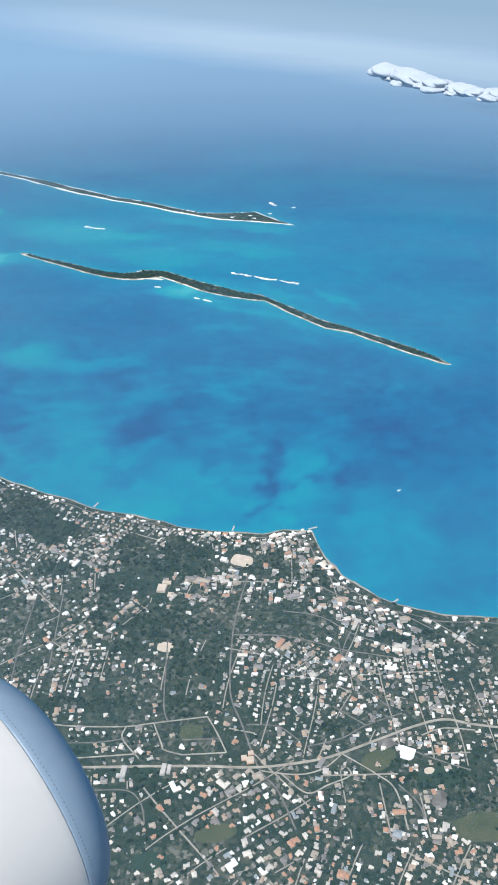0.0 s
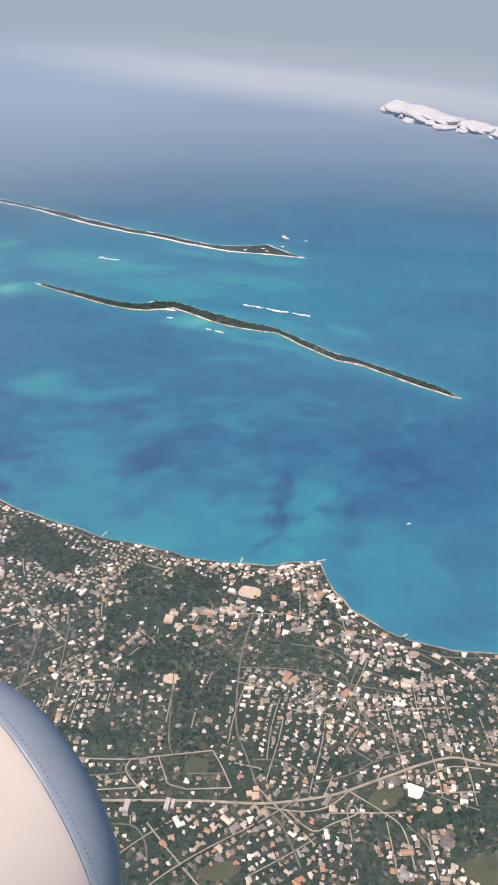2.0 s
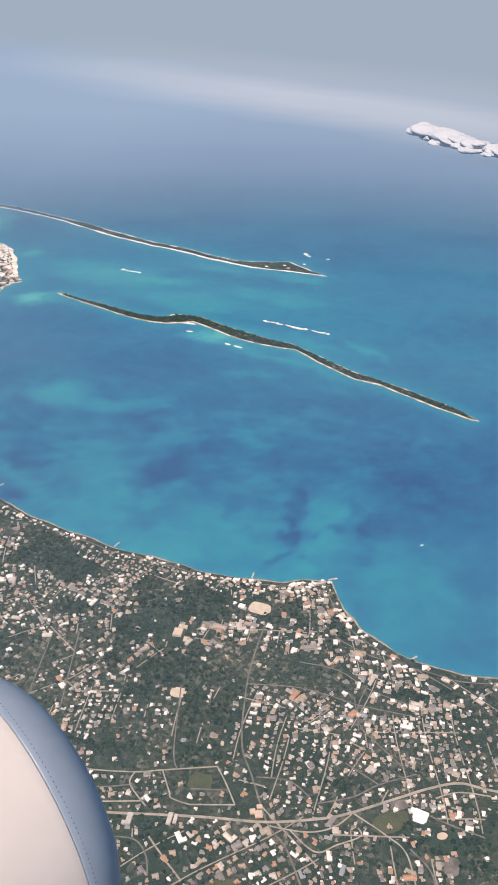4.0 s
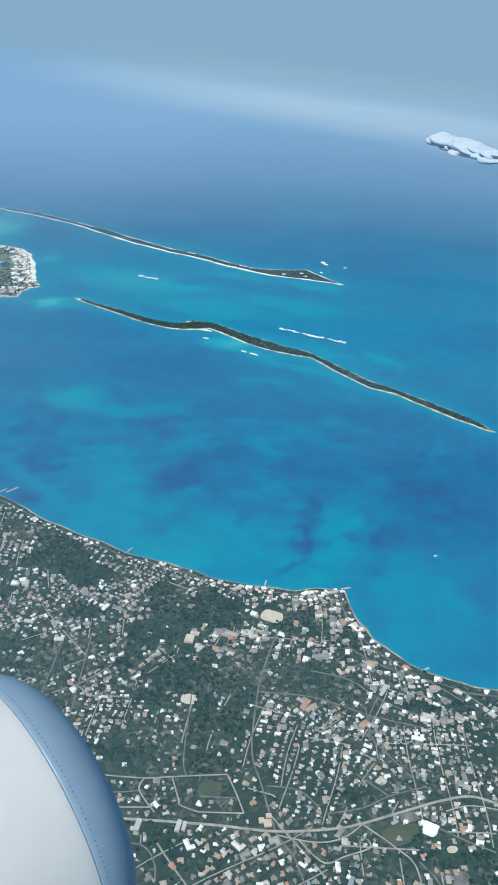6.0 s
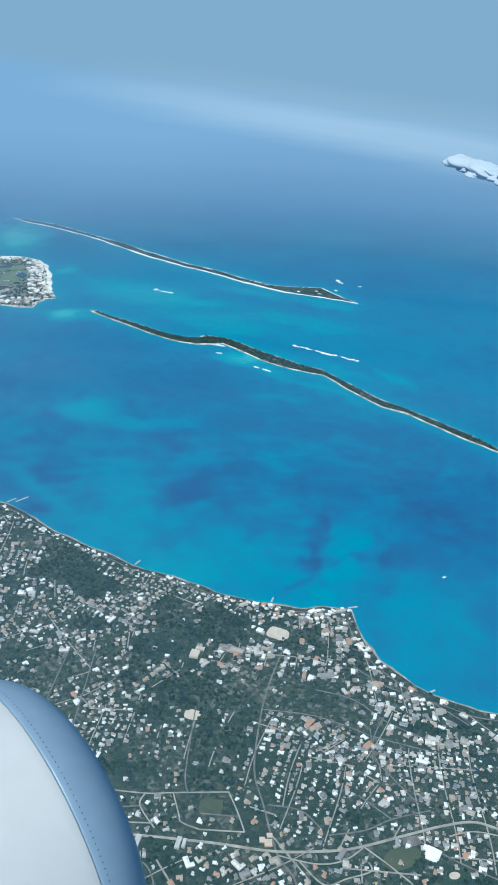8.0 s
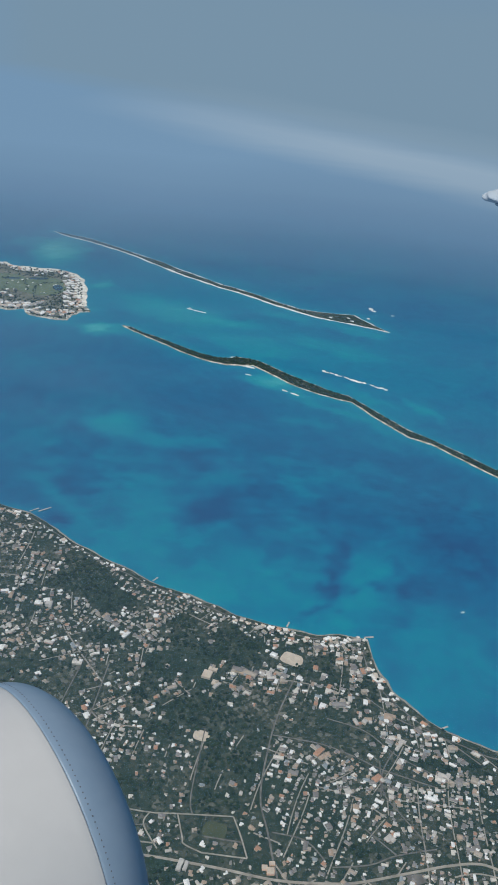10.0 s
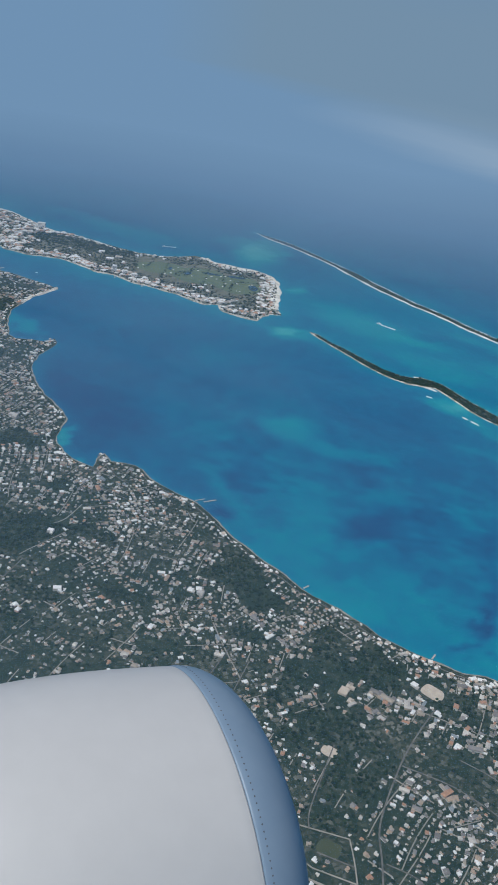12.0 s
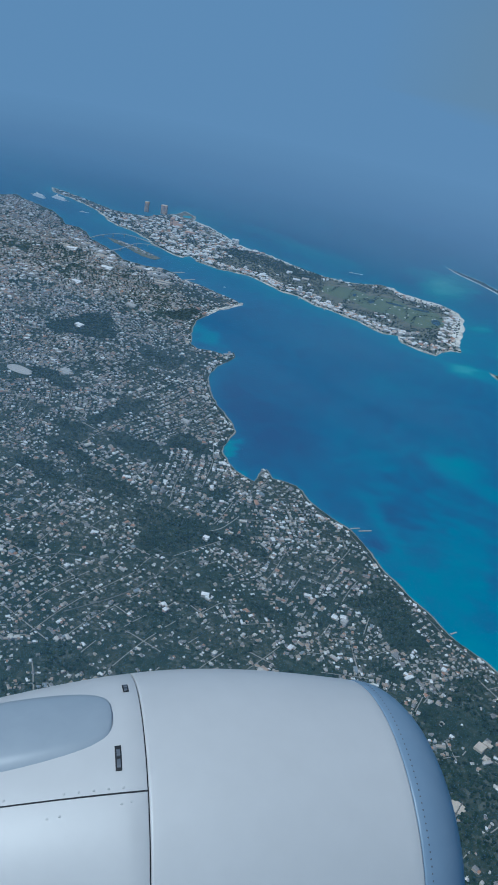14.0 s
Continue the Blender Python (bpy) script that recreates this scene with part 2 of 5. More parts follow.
M_LAGOON = make_plain("lagoon_water", (0.03, 0.30, 0.38), (0.08, 0.42, 0.46), 0.06, 0.25, spec=0.3)
M_BOAT = make_plain("boat_gelcoat", (0.7, 0.7, 0.7), (0.85, 0.85, 0.85), 1.0, 0.3)
M_GLASS = make_plain("tinted_window", (0.03, 0.05, 0.07), (0.06, 0.09, 0.11), 1.0, 0.15, spec=0.6)
M_WAKE = make_plain("wake_foam", (0.62, 0.70, 0.72), (0.85, 0.88, 0.89), 0.2)


# ---------------------------------------------------------------- mesh helpers
def put(name, verts, faces, material, parent=None, label="", smooth=False):
    me = bpy.data.meshes.new(name)
    me.from_pydata([tuple(v) for v in verts], [], [tuple(f) for f in faces])
    me.update()
    me.materials.append(material)
    if smooth:
        me.polygons.foreach_set("use_smooth", [True] * len(me.polygons))
    ob = new(name, me)
    if parent is not None:
        ob.parent = parent
    if label:
        ob["label"] = label
    return ob


def part(name, bm, material, parent=None, label="", smooth=False):
    me = bpy.data.meshes.new(name)
    bm.to_mesh(me)
    bm.free()
    me.materials.append(material)
    if smooth:
        me.polygons.foreach_set("use_smooth", [True] * len(me.polygons))
    ob = new(name, me)
    if parent is not None:
        ob.parent = parent
    if label:
        ob["label"] = label
    return ob


def empty(name, x, y, z=0.0, turn=0.0):
    ob = new(name)
    ob.matrix_basis = pose(x, y, z, 0, 0, turn)
    ob.empty_display_size = 0.5
    return ob


def add_box(bm, x, y, z, sx, sy, sz, bevel=0.0, turn=0.0):
    """A box whose base centre is (x, y, z)."""
    geom = bmesh.ops.create_cube(bm, size=1.0)["verts"]
    m = Matrix.Translation((x, y, z + sz / 2)) @ Matrix.Rotation(turn, 4, "Z") @ Matrix.Diagonal((sx, sy, sz, 1))
    bmesh.ops.transform(bm, matrix=m, verts=geom)
    if bevel:
        edges = list({e for v in geom for e in v.link_edges})
        bmesh.ops.bevel(bm, geom=edges, offset=bevel, segments=2, affect="EDGES", profile=0.5)


def inside(px, py, poly):
    """For arrays of points: which lie in the polygon."""
    px, py = np.asarray(px, float), np.asarray(py, float)
    hit = np.zeros(px.shape, bool)
    for (x0, y0), (x1, y1) in zip(poly, poly[1:] + poly[:1]):
        if y0 == y1:
            continue
        cross = ((y0 > py) != (y1 > py)) & (px < (x1 - x0) * (py - y0) / (y1 - y0) + x0)
        hit ^= cross
    return hit


def shore_distance(px, py, line):
    """The distance of arrays of points from a polyline."""
    best = np.full(np.shape(px), 1e9)
    for (x0, y0), (x1, y1) in zip(line, line[1:]):
        dx, dy = x1 - x0, y1 - y0
        t = np.clip(((px - x0) * dx + (py - y0) * dy) / (dx * dx + dy * dy + 1e-9), 0, 1)
        best = np.minimum(best, np.hypot(px - x0 - t * dx, py - y0 - t * dy))
    return best


def ragged(line, step, amount, seed, closed=False):
    """A polyline with points every step metres, made uneven."""
    pts = list(line) + ([line[0]] if closed else [])
    out = []
    for (x0, y0), (x1, y1) in zip(pts, pts[1:]):
        n = max(1, int(math.hypot(x1 - x0, y1 - y0) / step))
        for k in range(n):
            t = k / n
            x, y = x0 + (x1 - x0) * t, y0 + (y1 - y0) * t
            w = amount if (x, y) != line[0] else 0
            q = Vector((x * 0.06 + seed, y * 0.06, seed * 1.7))
            r = Vector((x * 0.3 + seed, y * 0.3, seed * 0.7))
            out.append((x + w * (noise.noise(q) + 0.5 * noise.noise(r)), y + w * (noise.noise(q + Vector((9, 4, 2))) + 0.5 * noise.noise(r + Vector((3, 8, 1))))))
    if not closed:
        out.append(pts[-1])
    return out


def land_sheet(name, outline, z, material, label, category="land"):
    bm = bmesh.new()
    vs = [bm.verts.new((x, y, z)) for x, y in outline]
    es = [bm.edges.new((a, b)) for a, b in zip(vs, vs[1:] + vs[:1])]
    bmesh.ops.triangle_fill(bm, edges=es, use_beauty=True, use_dissolve=False)
    bmesh.ops.recalc_face_normals(bm, faces=bm.faces)
    if sum(f.normal.z for f in bm.faces) < 0:
        bmesh.ops.reverse_faces(bm, faces=bm.faces)
    low = [bm.verts.new((x, y, z - 3)) for x, y in outline]
    n = len(vs)
    for i in range(n):
        bm.faces.new((vs[i], low[i], low[(i + 1) % n], vs[(i + 1) % n]))
    return tagged(part(name, bm, material), label, category, kind="structure")


def shore_strip(name, line, inner, outer, z, material, label, closed=False, vary=0.6, parent=None):
    """A strip along a shoreline, of uneven width, sloping into the water."""
    n = len(line)
    verts, faces = [], []
    area = sum(a[0] * b[1] - b[0] * a[1] for a, b in zip(line, line[1:] + line[:1]))
    side = 1 if (area > 0 or not closed) else -1
    for i, (x, y) in enumerate(line):
        a = line[(i - 1) % n] if closed or i else line[i]
        b = line[(i + 1) % n] if closed or i < n - 1 else line[i]
        tx, ty = b[0] - a[0], b[1] - a[1]
        ln = math.hypot(tx, ty) or 1
        nx, ny = -ty / ln * side, tx / ln * side
        w = 1 + vary * 2 * noise.noise(Vector((x * 0.05, y * 0.05, 3.3)))
        w = max(0.25, w)
        verts += [(x + nx * inner * w, y + ny * inner * w, z + 0.06), (x - nx * 0.2, y - ny * 0.2, z + 0.03), (x - nx * outer * w, y - ny * outer * w, -0.25)]
    for i in range(n if closed else n - 1):
        j = (i + 1) % n
        for k in (0, 1):
            faces.append((3 * i + k, 3 * i + k + 1, 3 * j + k + 1, 3 * j + k))
    ob = put(name, verts, faces, material)
    if parent is None:
        tagged(ob, label, "shore", kind="structure")
    return ob


def ribbon(name, line, width, z, material, label="", category="road"):
    verts, faces = [], []
    n = len(line)
    for i, (x, y) in enumerate(line):
        a, b = line[max(0, i - 1)], line[min(n - 1, i + 1)]
        ln = math.hypot(b[0] - a[0], b[1] - a[1]) or 1
        nx, ny = -(b[1] - a[1]) / ln * width / 2, (b[0] - a[0]) / ln * width / 2
        verts += [(x + nx, y + ny, z), (x - nx, y - ny, z), (x + nx * 1.15, y + ny * 1.15, z - 0.4), (x - nx * 1.15, y - ny * 1.15, z - 0.4)]
    for i in range(n - 1):
        p, q = 4 * i, 4 * i + 4
        faces += [(p, p + 1, q + 1, q), (p + 2, p, q, q + 2), (p + 1, p + 3, q + 3, q + 1)]
    return tagged(put(name, verts, faces, material), label, category, kind="structure")


def smooth_line(pts, per=8):
    """Catmull-Rom through the points."""
    out = []
    for i in range(len(pts) - 1):
        p0, p1, p2, p3 = pts[max(0, i - 1)], pts[i], pts[i + 1], pts[min(len(pts) - 1, i + 2)]
        for k in range(per):
            t = k / per
            out.append(tuple(0.5 * (2 * b + (c - a) * t + (2 * a - 5 * b + 4 * c - d) * t * t + (3 * b - a - 3 * c + d) * t ** 3) for a, b, c, d in zip(p0, p1, p2, p3)))
    return out + [pts[-1]]


# ---------------------------------------------------------------- coastlines
HARBOUR_FRONT = [(-1277, 1057), (-1271, 1089), (-1231, 1078), (-1196, 1077), (-1159, 1073), (-1110, 1052), (-1082, 1032), (-1059, 1041), (-1029, 1030),
    (-1002, 1012), (-956, 1001), (-928, 992), (-897, 978), (-876, 981), (-857, 986), (-834, 999), (-805, 997), (-786, 985), (-776, 988), (-755, 989),
    (-720, 985), (-687, 983), (-668, 978)]
MIDDLE_BAYS = [(-670, 955), (-674, 929), (-669, 899), (-665, 877), (-653, 851), (-635, 826), (-615, 802), (-601, 797), (-583, 807), (-569, 811), (-565, 825),
    (-556, 816), (-553, 797), (-553, 776), (-546, 755), (-535, 736), (-520, 719), (-504, 705), (-487, 693), (-469, 683), (-449, 669), (-437, 659),
    (-432, 642), (-425, 624), (-416, 612), (-404, 603), (-389, 597), (-376, 594), (-366, 594)]
BAY_STREET = [(-370, 608), (-369, 620), (-357, 611), (-347, 616), (-336, 618), (-326, 615), (-313, 605), (-295, 600), (-276, 595), (-261, 592), (-244, 583),
    (-227, 572), (-212, 561), (-198, 555), (-185, 548), (-172, 542), (-155, 536), (-139, 527)]
WEST_COAST = HARBOUR_FRONT + MIDDLE_BAYS + BAY_STREET
EAST_COAST = [(-117, 522), (-93, 515), (-73, 507), (-48, 502), (-27, 499), (-9, 499), (6, 504), (24, 503), (27, 494), (31, 480), (36, 468), (45, 455), (56, 444),
    (68, 434), (79, 427), (92, 423), (106, 418), (119, 417), (139, 417), (170, 408), (220, 385), (320, 330), (440, 250)]
OCEAN_SIDE = [(-1259, 1170), (-1288, 1190), (-1217, 1190), (-1155, 1185), (-1115, 1179), (-1079, 1193), (-1059, 1208), (-1053, 1239), (-1047, 1280),
    (-1052, 1309), (-1019, 1298), (-999, 1270), (-961, 1264), (-911, 1243), (-873, 1226), (-840, 1216), (-810, 1223), (-758, 1215), (-720, 1209),
    (-677, 1208), (-649, 1214), (-620, 1233), (-601, 1260), (-583, 1261), (-552, 1247), (-520, 1250), (-491, 1257), (-462, 1244), (-443, 1224),
    (-426, 1187), (-414, 1151), (-398, 1110), (-384, 1092)]
CHANNEL_SIDE = [(-396, 1085), (-403, 1069), (-400, 1050), (-410, 1048), (-433, 1049), (-453, 1052), (-469, 1072), (-485, 1060), (-503, 1063), (-529, 1071),
    (-551, 1071), (-581, 1075), (-610, 1075), (-641, 1085), (-673, 1080), (-711, 1090), (-738, 1097), (-757, 1093), (-790, 1078), (-832, 1080),
    (-858, 1091), (-861, 1073), (-878, 1071), (-907, 1079), (-927, 1081), (-957, 1099), (-1000, 1110), (-1036, 1114), (-1061, 1119), (-1093, 1137),
    (-1127, 1151), (-1192, 1166)]
RESORT_SHORE = OCEAN_SIDE + CHANNEL_SIDE
LONG_CAY = [(-326, 1057), (-315, 1055), (-293, 1040), (-264, 1027), (-232, 1008), (-208, 996), (-187, 990), (-169, 994), (-162, 1001), (-152, 1000),
    (-135, 996), (-116, 983), (-94, 966), (-74, 954), (-55, 943), (-38, 931), (-21, 928), (-4, 911), (11, 896), (29, 878), (48, 860), (74, 843),
    (106, 819), (136, 795)]
LONG_CAY += [(157, 775), (166, 762), (156, 767), (134, 782), (105, 806), (73, 833), (50, 841), (31, 861), (11, 880), (-2, 897), (-15, 911), (-33, 915),
    (-51, 921), (-69, 929), (-89, 940), (-107, 955), (-125, 970), (-140, 980), (-158, 975), (-170, 972), (-189, 974), (-210, 982), (-234, 995),
    (-259, 1012), (-285, 1028), (-307, 1042)]
FAR_CAY = [(-583, 1473), (-546, 1465), (-507, 1453), (-448, 1420), (-403, 1391), (-358, 1366), (-315, 1333), (-275, 1307), (-235, 1282), (-189, 1260),
    (-146, 1233), (-113, 1214), (-84, 1212), (-48, 1215), (-35, 1218), (-19, 1199), (-4, 1183), (17, 1164), (-9, 1171), (-29, 1177), (-64, 1183),
    (-87, 1189), (-110, 1200), (-150, 1220), (-194, 1248), (-239, 1269), (-278, 1292), (-317, 1315), (-359, 1346), (-397, 1375), (-442, 1403),
    (-501, 1435), (-550, 1454)]

coast = ragged(WEST_COAST + EAST_COAST, 5, 1.6, 1.0)
main_outline = coast + [(700, 60), (700, -1400), (-2900, -1400), (-2900, 700), (-1800, 900), (-1400, 1000)]
resort = ragged(RESORT_SHORE, 6, 2.0, 2.0, True)
long_cay = ragged(LONG_CAY, 5, 1.0, 3.0, True)
far_cay = ragged(FAR_CAY, 6, 1.4, 4.0, True)

# ---------------------------------------------------------------- sea
# x, y, length, breadth, turn, gain
TOWN_BANKS = [(-253, 769, 34, 22, -1, 0.3), (-176, 758, 57, 13, 6, 0.28), (-114, 700, 22, 23, 15, 0.36), (-184, 652, 31, 34, 19, 0.2),
    (-148, 596, 33, 35, 18, 0.2), (-246, 625, 52, 11, -36, 0.2), (-144, 551, 71, 20, -19, 0.16), (-53, 554, 47, 38, 3, 0.22),
    (26, 582, 20, 30, 16, 0.3), (14, 547, 16, 20, 17, 0.2), (9, 512, 20, 7, 4, 0.3), (87, 518, 37, 37, 19, 0.12), (87, 476, 33, 39, -22, 0.16),
    (-57, 844, 32, 9, -10, 0.16), (29, 811, 33, 7, -29, 0.12)]
CAY_BANKS = [(-282, 1140, 92, 44, -18, 0.3), (-152, 1051, 85, 27, -13, 0.26), (-68, 1088, 61, 22, -9, 0.2), (-12, 1054, 38, 16, -17, 0.2),
    (68, 912, 33, 8, -50, 0.34), (3, 934, 40, 9, -34, 0.2), (-117, 939, 31, 17, -10, 0.5), (-57, 900, 53, 9, -27, 0.3), (1, 871, 33, 7, -38, 0.25),
    (-523, 1339, 45, 60, 11, 0.34), (-577, 1395, 46, 44, 21, 0.28), (-406, 1213, 18, 22, -19, 0.45), (-354, 1033, 36, 21, -10, 0.3),
    (-192, 1124, 45, 16, -9, 0.22), (-126, 1173, 47, 15, -19, 0.2), (-25, 1151, 43, 15, -20, 0.28), (-90, 659, 17, 11, 16, 0.12),
    (-49, 698, 18, 18, 15, 0.12)]
WEED_BEDS = [(-5, 600, 9, 31, -1, -0.5), (-7, 559, 5, 22, 8, -0.5), (-11, 530, 10, 4, 39, -0.45), (29, 567, 8, 4, -16, -0.45), (17, 558, 4, 3, 17, -0.4),
    (11, 532, 3, 3, 17, -0.3), (-115, 634, 20, 40, -15, -0.2), (-54, 608, 37, 21, 16, -0.12), (50, 586, 8, 37, 7, -0.22), (85, 630, 34, 40, 16, -0.14),
    (29, 701, 51, 42, 14, -0.12), (-335, 855, 62, 45, 13, -0.1), (-175, 855, 84, 34, 1, -0.1), (-254, 646, 15, 12, -12, -0.2),
    (-232, 589, 15, 5, -28, -0.22), (55, 529, 8, 15, 16, -0.2)]
BAY_SHALLOWS = [(-422, 630, 5, 24, 20, 0.7), (-375, 598, 7, 9, 52, 0.6), (-621, 836, 16, 37, 54, 0.5), (-239, 776, 29, 27, 36, 0.24), (-262, 643, 12, 30, 40, 0.2),
    (-183, 615, 34, 34, 1, 0.12), (-463, 723, 37, 80, 53, -0.16), (-384, 684, 35, 45, 11, -0.14), (-534, 1382, 41, 69, 14, 0.4),
    (-730, 1309, 107, 39, -9, 0.22), (-869, 1338, 92, 24, -7, 0.15), (-388, 890, 39, 38, 46, 0.1), (-358, 1029, 19, 25, 0, 0.34),
    (-492, 885, 53, 36, 26, -0.06)]
SHOALS = TOWN_BANKS + CAY_BANKS + WEED_BEDS + BAY_SHALLOWS


def graded(lo, a, b, hi, fine, coarse):
    left = np.linspace(lo, a, coarse, endpoint=False)
    right = np.linspace(b, hi, coarse + 1)[1:]
    return np.concatenate([left, np.arange(a, b + 0.1, fine), right])


def lattice(x, y, size, seed):
    """Smooth value noise between 0 and 1 for arrays of places."""
    u, v = x / size + seed * 13.7, y / size - seed * 7.1
    i, j = np.floor(u), np.floor(v)
    f, g = u - i, v - j
    f, g = f * f * (3 - 2 * f), g * g * (3 - 2 * g)

    def h(a, b):
        return np.abs(np.modf(np.sin(a * 127.1 + b * 311.7 + seed) * 43758.5453)[0])

    return (h(i, j) * (1 - f) + h(i + 1, j) * f) * (1 - g) + (h(i, j + 1) * (1 - f) + h(i + 1, j + 1) * f) * g


def rough(x, y, size, seed, octaves=4):
    return sum(lattice(x, y, size / 2 ** k, seed + k) * 0.5 ** k for k in range(octaves)) / (2 - 0.5 ** (octaves - 1))


def build_sea():
    xs, ys = graded(-4850, -1330, 300, 4850, 4.4, 18), graded(-4850, 390, 1500, 4850, 4.4, 18)
    px, py = np.meshgrid(xs, ys)
    gx = px + 30 * (rough(px, py, 60, 3, 5) - 0.5) + 22 * (rough(px, py, 17, 23, 3) - 0.5)
    gy = py + 28 * (rough(px, py, 54, 8, 5) - 0.5) + 20 * (rough(px, py, 16, 28, 3) - 0.5)
    d = np.full(gx.shape, 0.22) + 0.16 * (rough(px, py * 1.6, 120, 12, 6) - 0.5)
    d -= 0.09 * np.clip((-310 - px) / 120, 0, 1) * np.exp(-((py - 740) / 220) ** 4)
    d -= 0.06 * np.clip((px - 50) / 70, 0, 1) * np.exp(-((py - 680) / 190) ** 4)
    shelf = np.exp(-(shore_distance(gx, gy, EAST_COAST) / 85) ** 2) * np.clip((px + 350) / 140, 0, 1)
    d += shelf * (0.075 + 0.12 * (rough(px, py, 45, 31, 5) - 0.5))
    d += 0.12 * np.exp(-((gy - 1095 + 0.5 * (gx + 150)) / 120) ** 2) * np.exp(-((gx + 170) / 250) ** 2)
    # crisp-edged sand and weed patches
    bank = np.exp(-((py - 640) / 150) ** 4) * np.exp(-((px + 95) / 250) ** 4)
    d += bank * (0.055 * np.tanh((rough(gx, gy * 1.3, 56, 51, 6) - 0.5) * 18) + 0.045 * np.tanh((rough(gx, gy * 1.5, 20, 57, 5) - 0.55) * 20))
    for line, gain, reach in ((coast, 0.16, 5), (resort + resort[:1], 0.22, 22), (long_cay + long_cay[:1], 0.26, 12), (far_cay + far_cay[:1], 0.22, 18)):
        thin = line[::3] + [line[-1]]
        d += gain * np.exp(-shore_distance(px, py, thin) / reach)
    for x, y, a, b, turn, gain in SHOALS:
        c, s = math.cos(radians(turn)), math.sin(radians(turn))
        u, v = ((gx - x) * c + (gy - y) * s) / a, (-(gx - x) * s + (gy - y) * c) / b
        d += gain * (0.42 if gain < -0.3 else 0.6 if y < 900 else 0.72) * np.exp(-(u * u + v * v) ** 2.0)
    nx, ny = len(xs), len(ys)
    verts = np.stack([px.ravel(), py.ravel(), np.zeros(px.size)], 1)
    i = (np.arange(ny - 1)[:, None] * nx + np.arange(nx - 1)[None]).ravel()
    ob = put("sea", verts.tolist(), np.stack([i, i + 1, i + nx + 1, i + nx], 1).tolist(), M_SEA)
    at = ob.data.attributes.new("shallows", "FLOAT", "POINT")
    at.data.foreach_set("value", np.clip(d, 0, 1).ravel().astype(np.float32))
    ob.name = "water"
    return tagged(ob, "turquoise and deep blue sea over sandbanks and weed beds", "sea", kind="structure")


build_sea()
land_sheet("ground", main_outline, 0.5, M_LAND, "dark green scrubland under a spread-out coastal town")
shore_strip("shore", coast, 0.8, 1.0, 0.5, M_COAST, "dark rocky shoreline with pale sand in places", vary=1.1)
land_sheet("resort_island", resort, 0.5, M_RESORT, "flat wooded island with hotels and a golf course", "island")
shore_strip("resort_shore", resort, 2.4, 2.0, 0.5, M_RIM, "rocky shore and sea walls round the hotel island", True, 0.9)
for bit, wide in ((RESORT_SHORE[11:20], 4.5), (RESORT_SHORE[23:32], 8.0)):
    shore_strip("resort_beach", ragged(bit, 6, 1.2, 2.5)[::-1], wide * 1.4, wide * 0.9, 0.56, M_SAND, "wide pale sand beach of the hotel island", False, 0.5)
shore_strip("point_beach", ragged(WEST_COAST[22:26], 5, 0.8, 2.8)[::-1], 3.5, 3.0, 0.56, M_SAND, "curved pale sand beach on a point", False, 0.5)
land_sheet("long_cay", long_cay, 0.5, M_LAND, "long thin scrub-covered cay", "island")
shore_strip("long_cay_beach", long_cay, 0.7, 1.4, 0.5, M_RIM, "narrow sandy rim of the long thin cay", True, 0.8)
land_sheet("far_cay", far_cay, 0.5, M_LAND, "distant low cay edged with surf and sand", "island")
shore_strip("far_cay_beach", far_cay, 0.9, 2.2, 0.5, M_SURF, "bright sand and surf along the distant cay", True, 0.8)

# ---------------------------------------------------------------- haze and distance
# one flat disc low over sea and land carries the painted distance haze
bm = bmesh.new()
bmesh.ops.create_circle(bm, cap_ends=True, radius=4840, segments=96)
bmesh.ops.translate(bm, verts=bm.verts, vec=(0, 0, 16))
tagged(part("haze", bm, M_PAINTED_HAZE), "flat translucent sheet over the sea with blue-white haze painted on", "haze", kind="stuff")
bm = bmesh.new()
rings = []
for z, r in ((-20, 4850), (300, 4846), (700, 4835), (1100, 4815), (1500, 4790)):
    rings.append([bm.verts.new((r * math.sin(radians(k)), r * math.cos(radians(k)), z)) for k in range(-105, 106, 3)])
for lo, hi in zip(rings, rings[1:]):
    for k in range(len(lo) - 1):
        bm.faces.new((lo[k], hi[k], hi[k + 1], lo[k + 1]))
tagged(part("backdrop", bm, M_SKY), "grey-blue distant sky with a pale cloud bank", "sky", kind="structure")


def build_cumulus(x0, y0, x1, y1, count, size, seed, label):
    """A row of uneven heaped lumps, flat below."""
    rng = np.random.default_rng(seed)
    ico = bmesh.new()
    bmesh.ops.create_icosphere(ico, subdivisions=4, radius=1.0)
    v0 = np.array([v.co[:] for v in ico.verts])
    f0 = np.array([[v.index for v in f.verts] for f in ico.faces])
    ico.free()
    verts, faces = [], []
    for k in range(count):
        t = rng.random()
        r = size * rng.uniform(0.35, 1.0) * (0.55 + 0.9 * lattice(np.array(t * 9.0), np.array(0.0), 1.0, seed))
        lump = 1 + 0.45 * (rough(v0[:, 0] + v0[:, 2] * 0.7 + k, v0[:, 1] - v0[:, 2] * 0.6, 0.9, seed + k, 2) - 0.5) * 2
        p = v0 * lump[:, None] * r * (1.7, 1.7, 0.6)
        p[:, 2] = np.maximum(p[:, 2], -0.35 * r)
        p += (x0 + (x1 - x0) * t + rng.normal(0, size * 0.5), y0 + (y1 - y0) * t + rng.normal(0, size * 0.5), 24 + 0.35 * r + rng.uniform(0, size * 0.6))
        faces += (f0 + len(verts)).tolist()
        verts += p.tolist()
    return tagged(put("cumulus_cloud", verts, faces, M_CLOUD, smooth=True), label, "cloud", kind="stuff")


build_cumulus(215, 2020, 470, 1740, 70, 20, 3, "row of soft white cumulus heaps low over the sea")

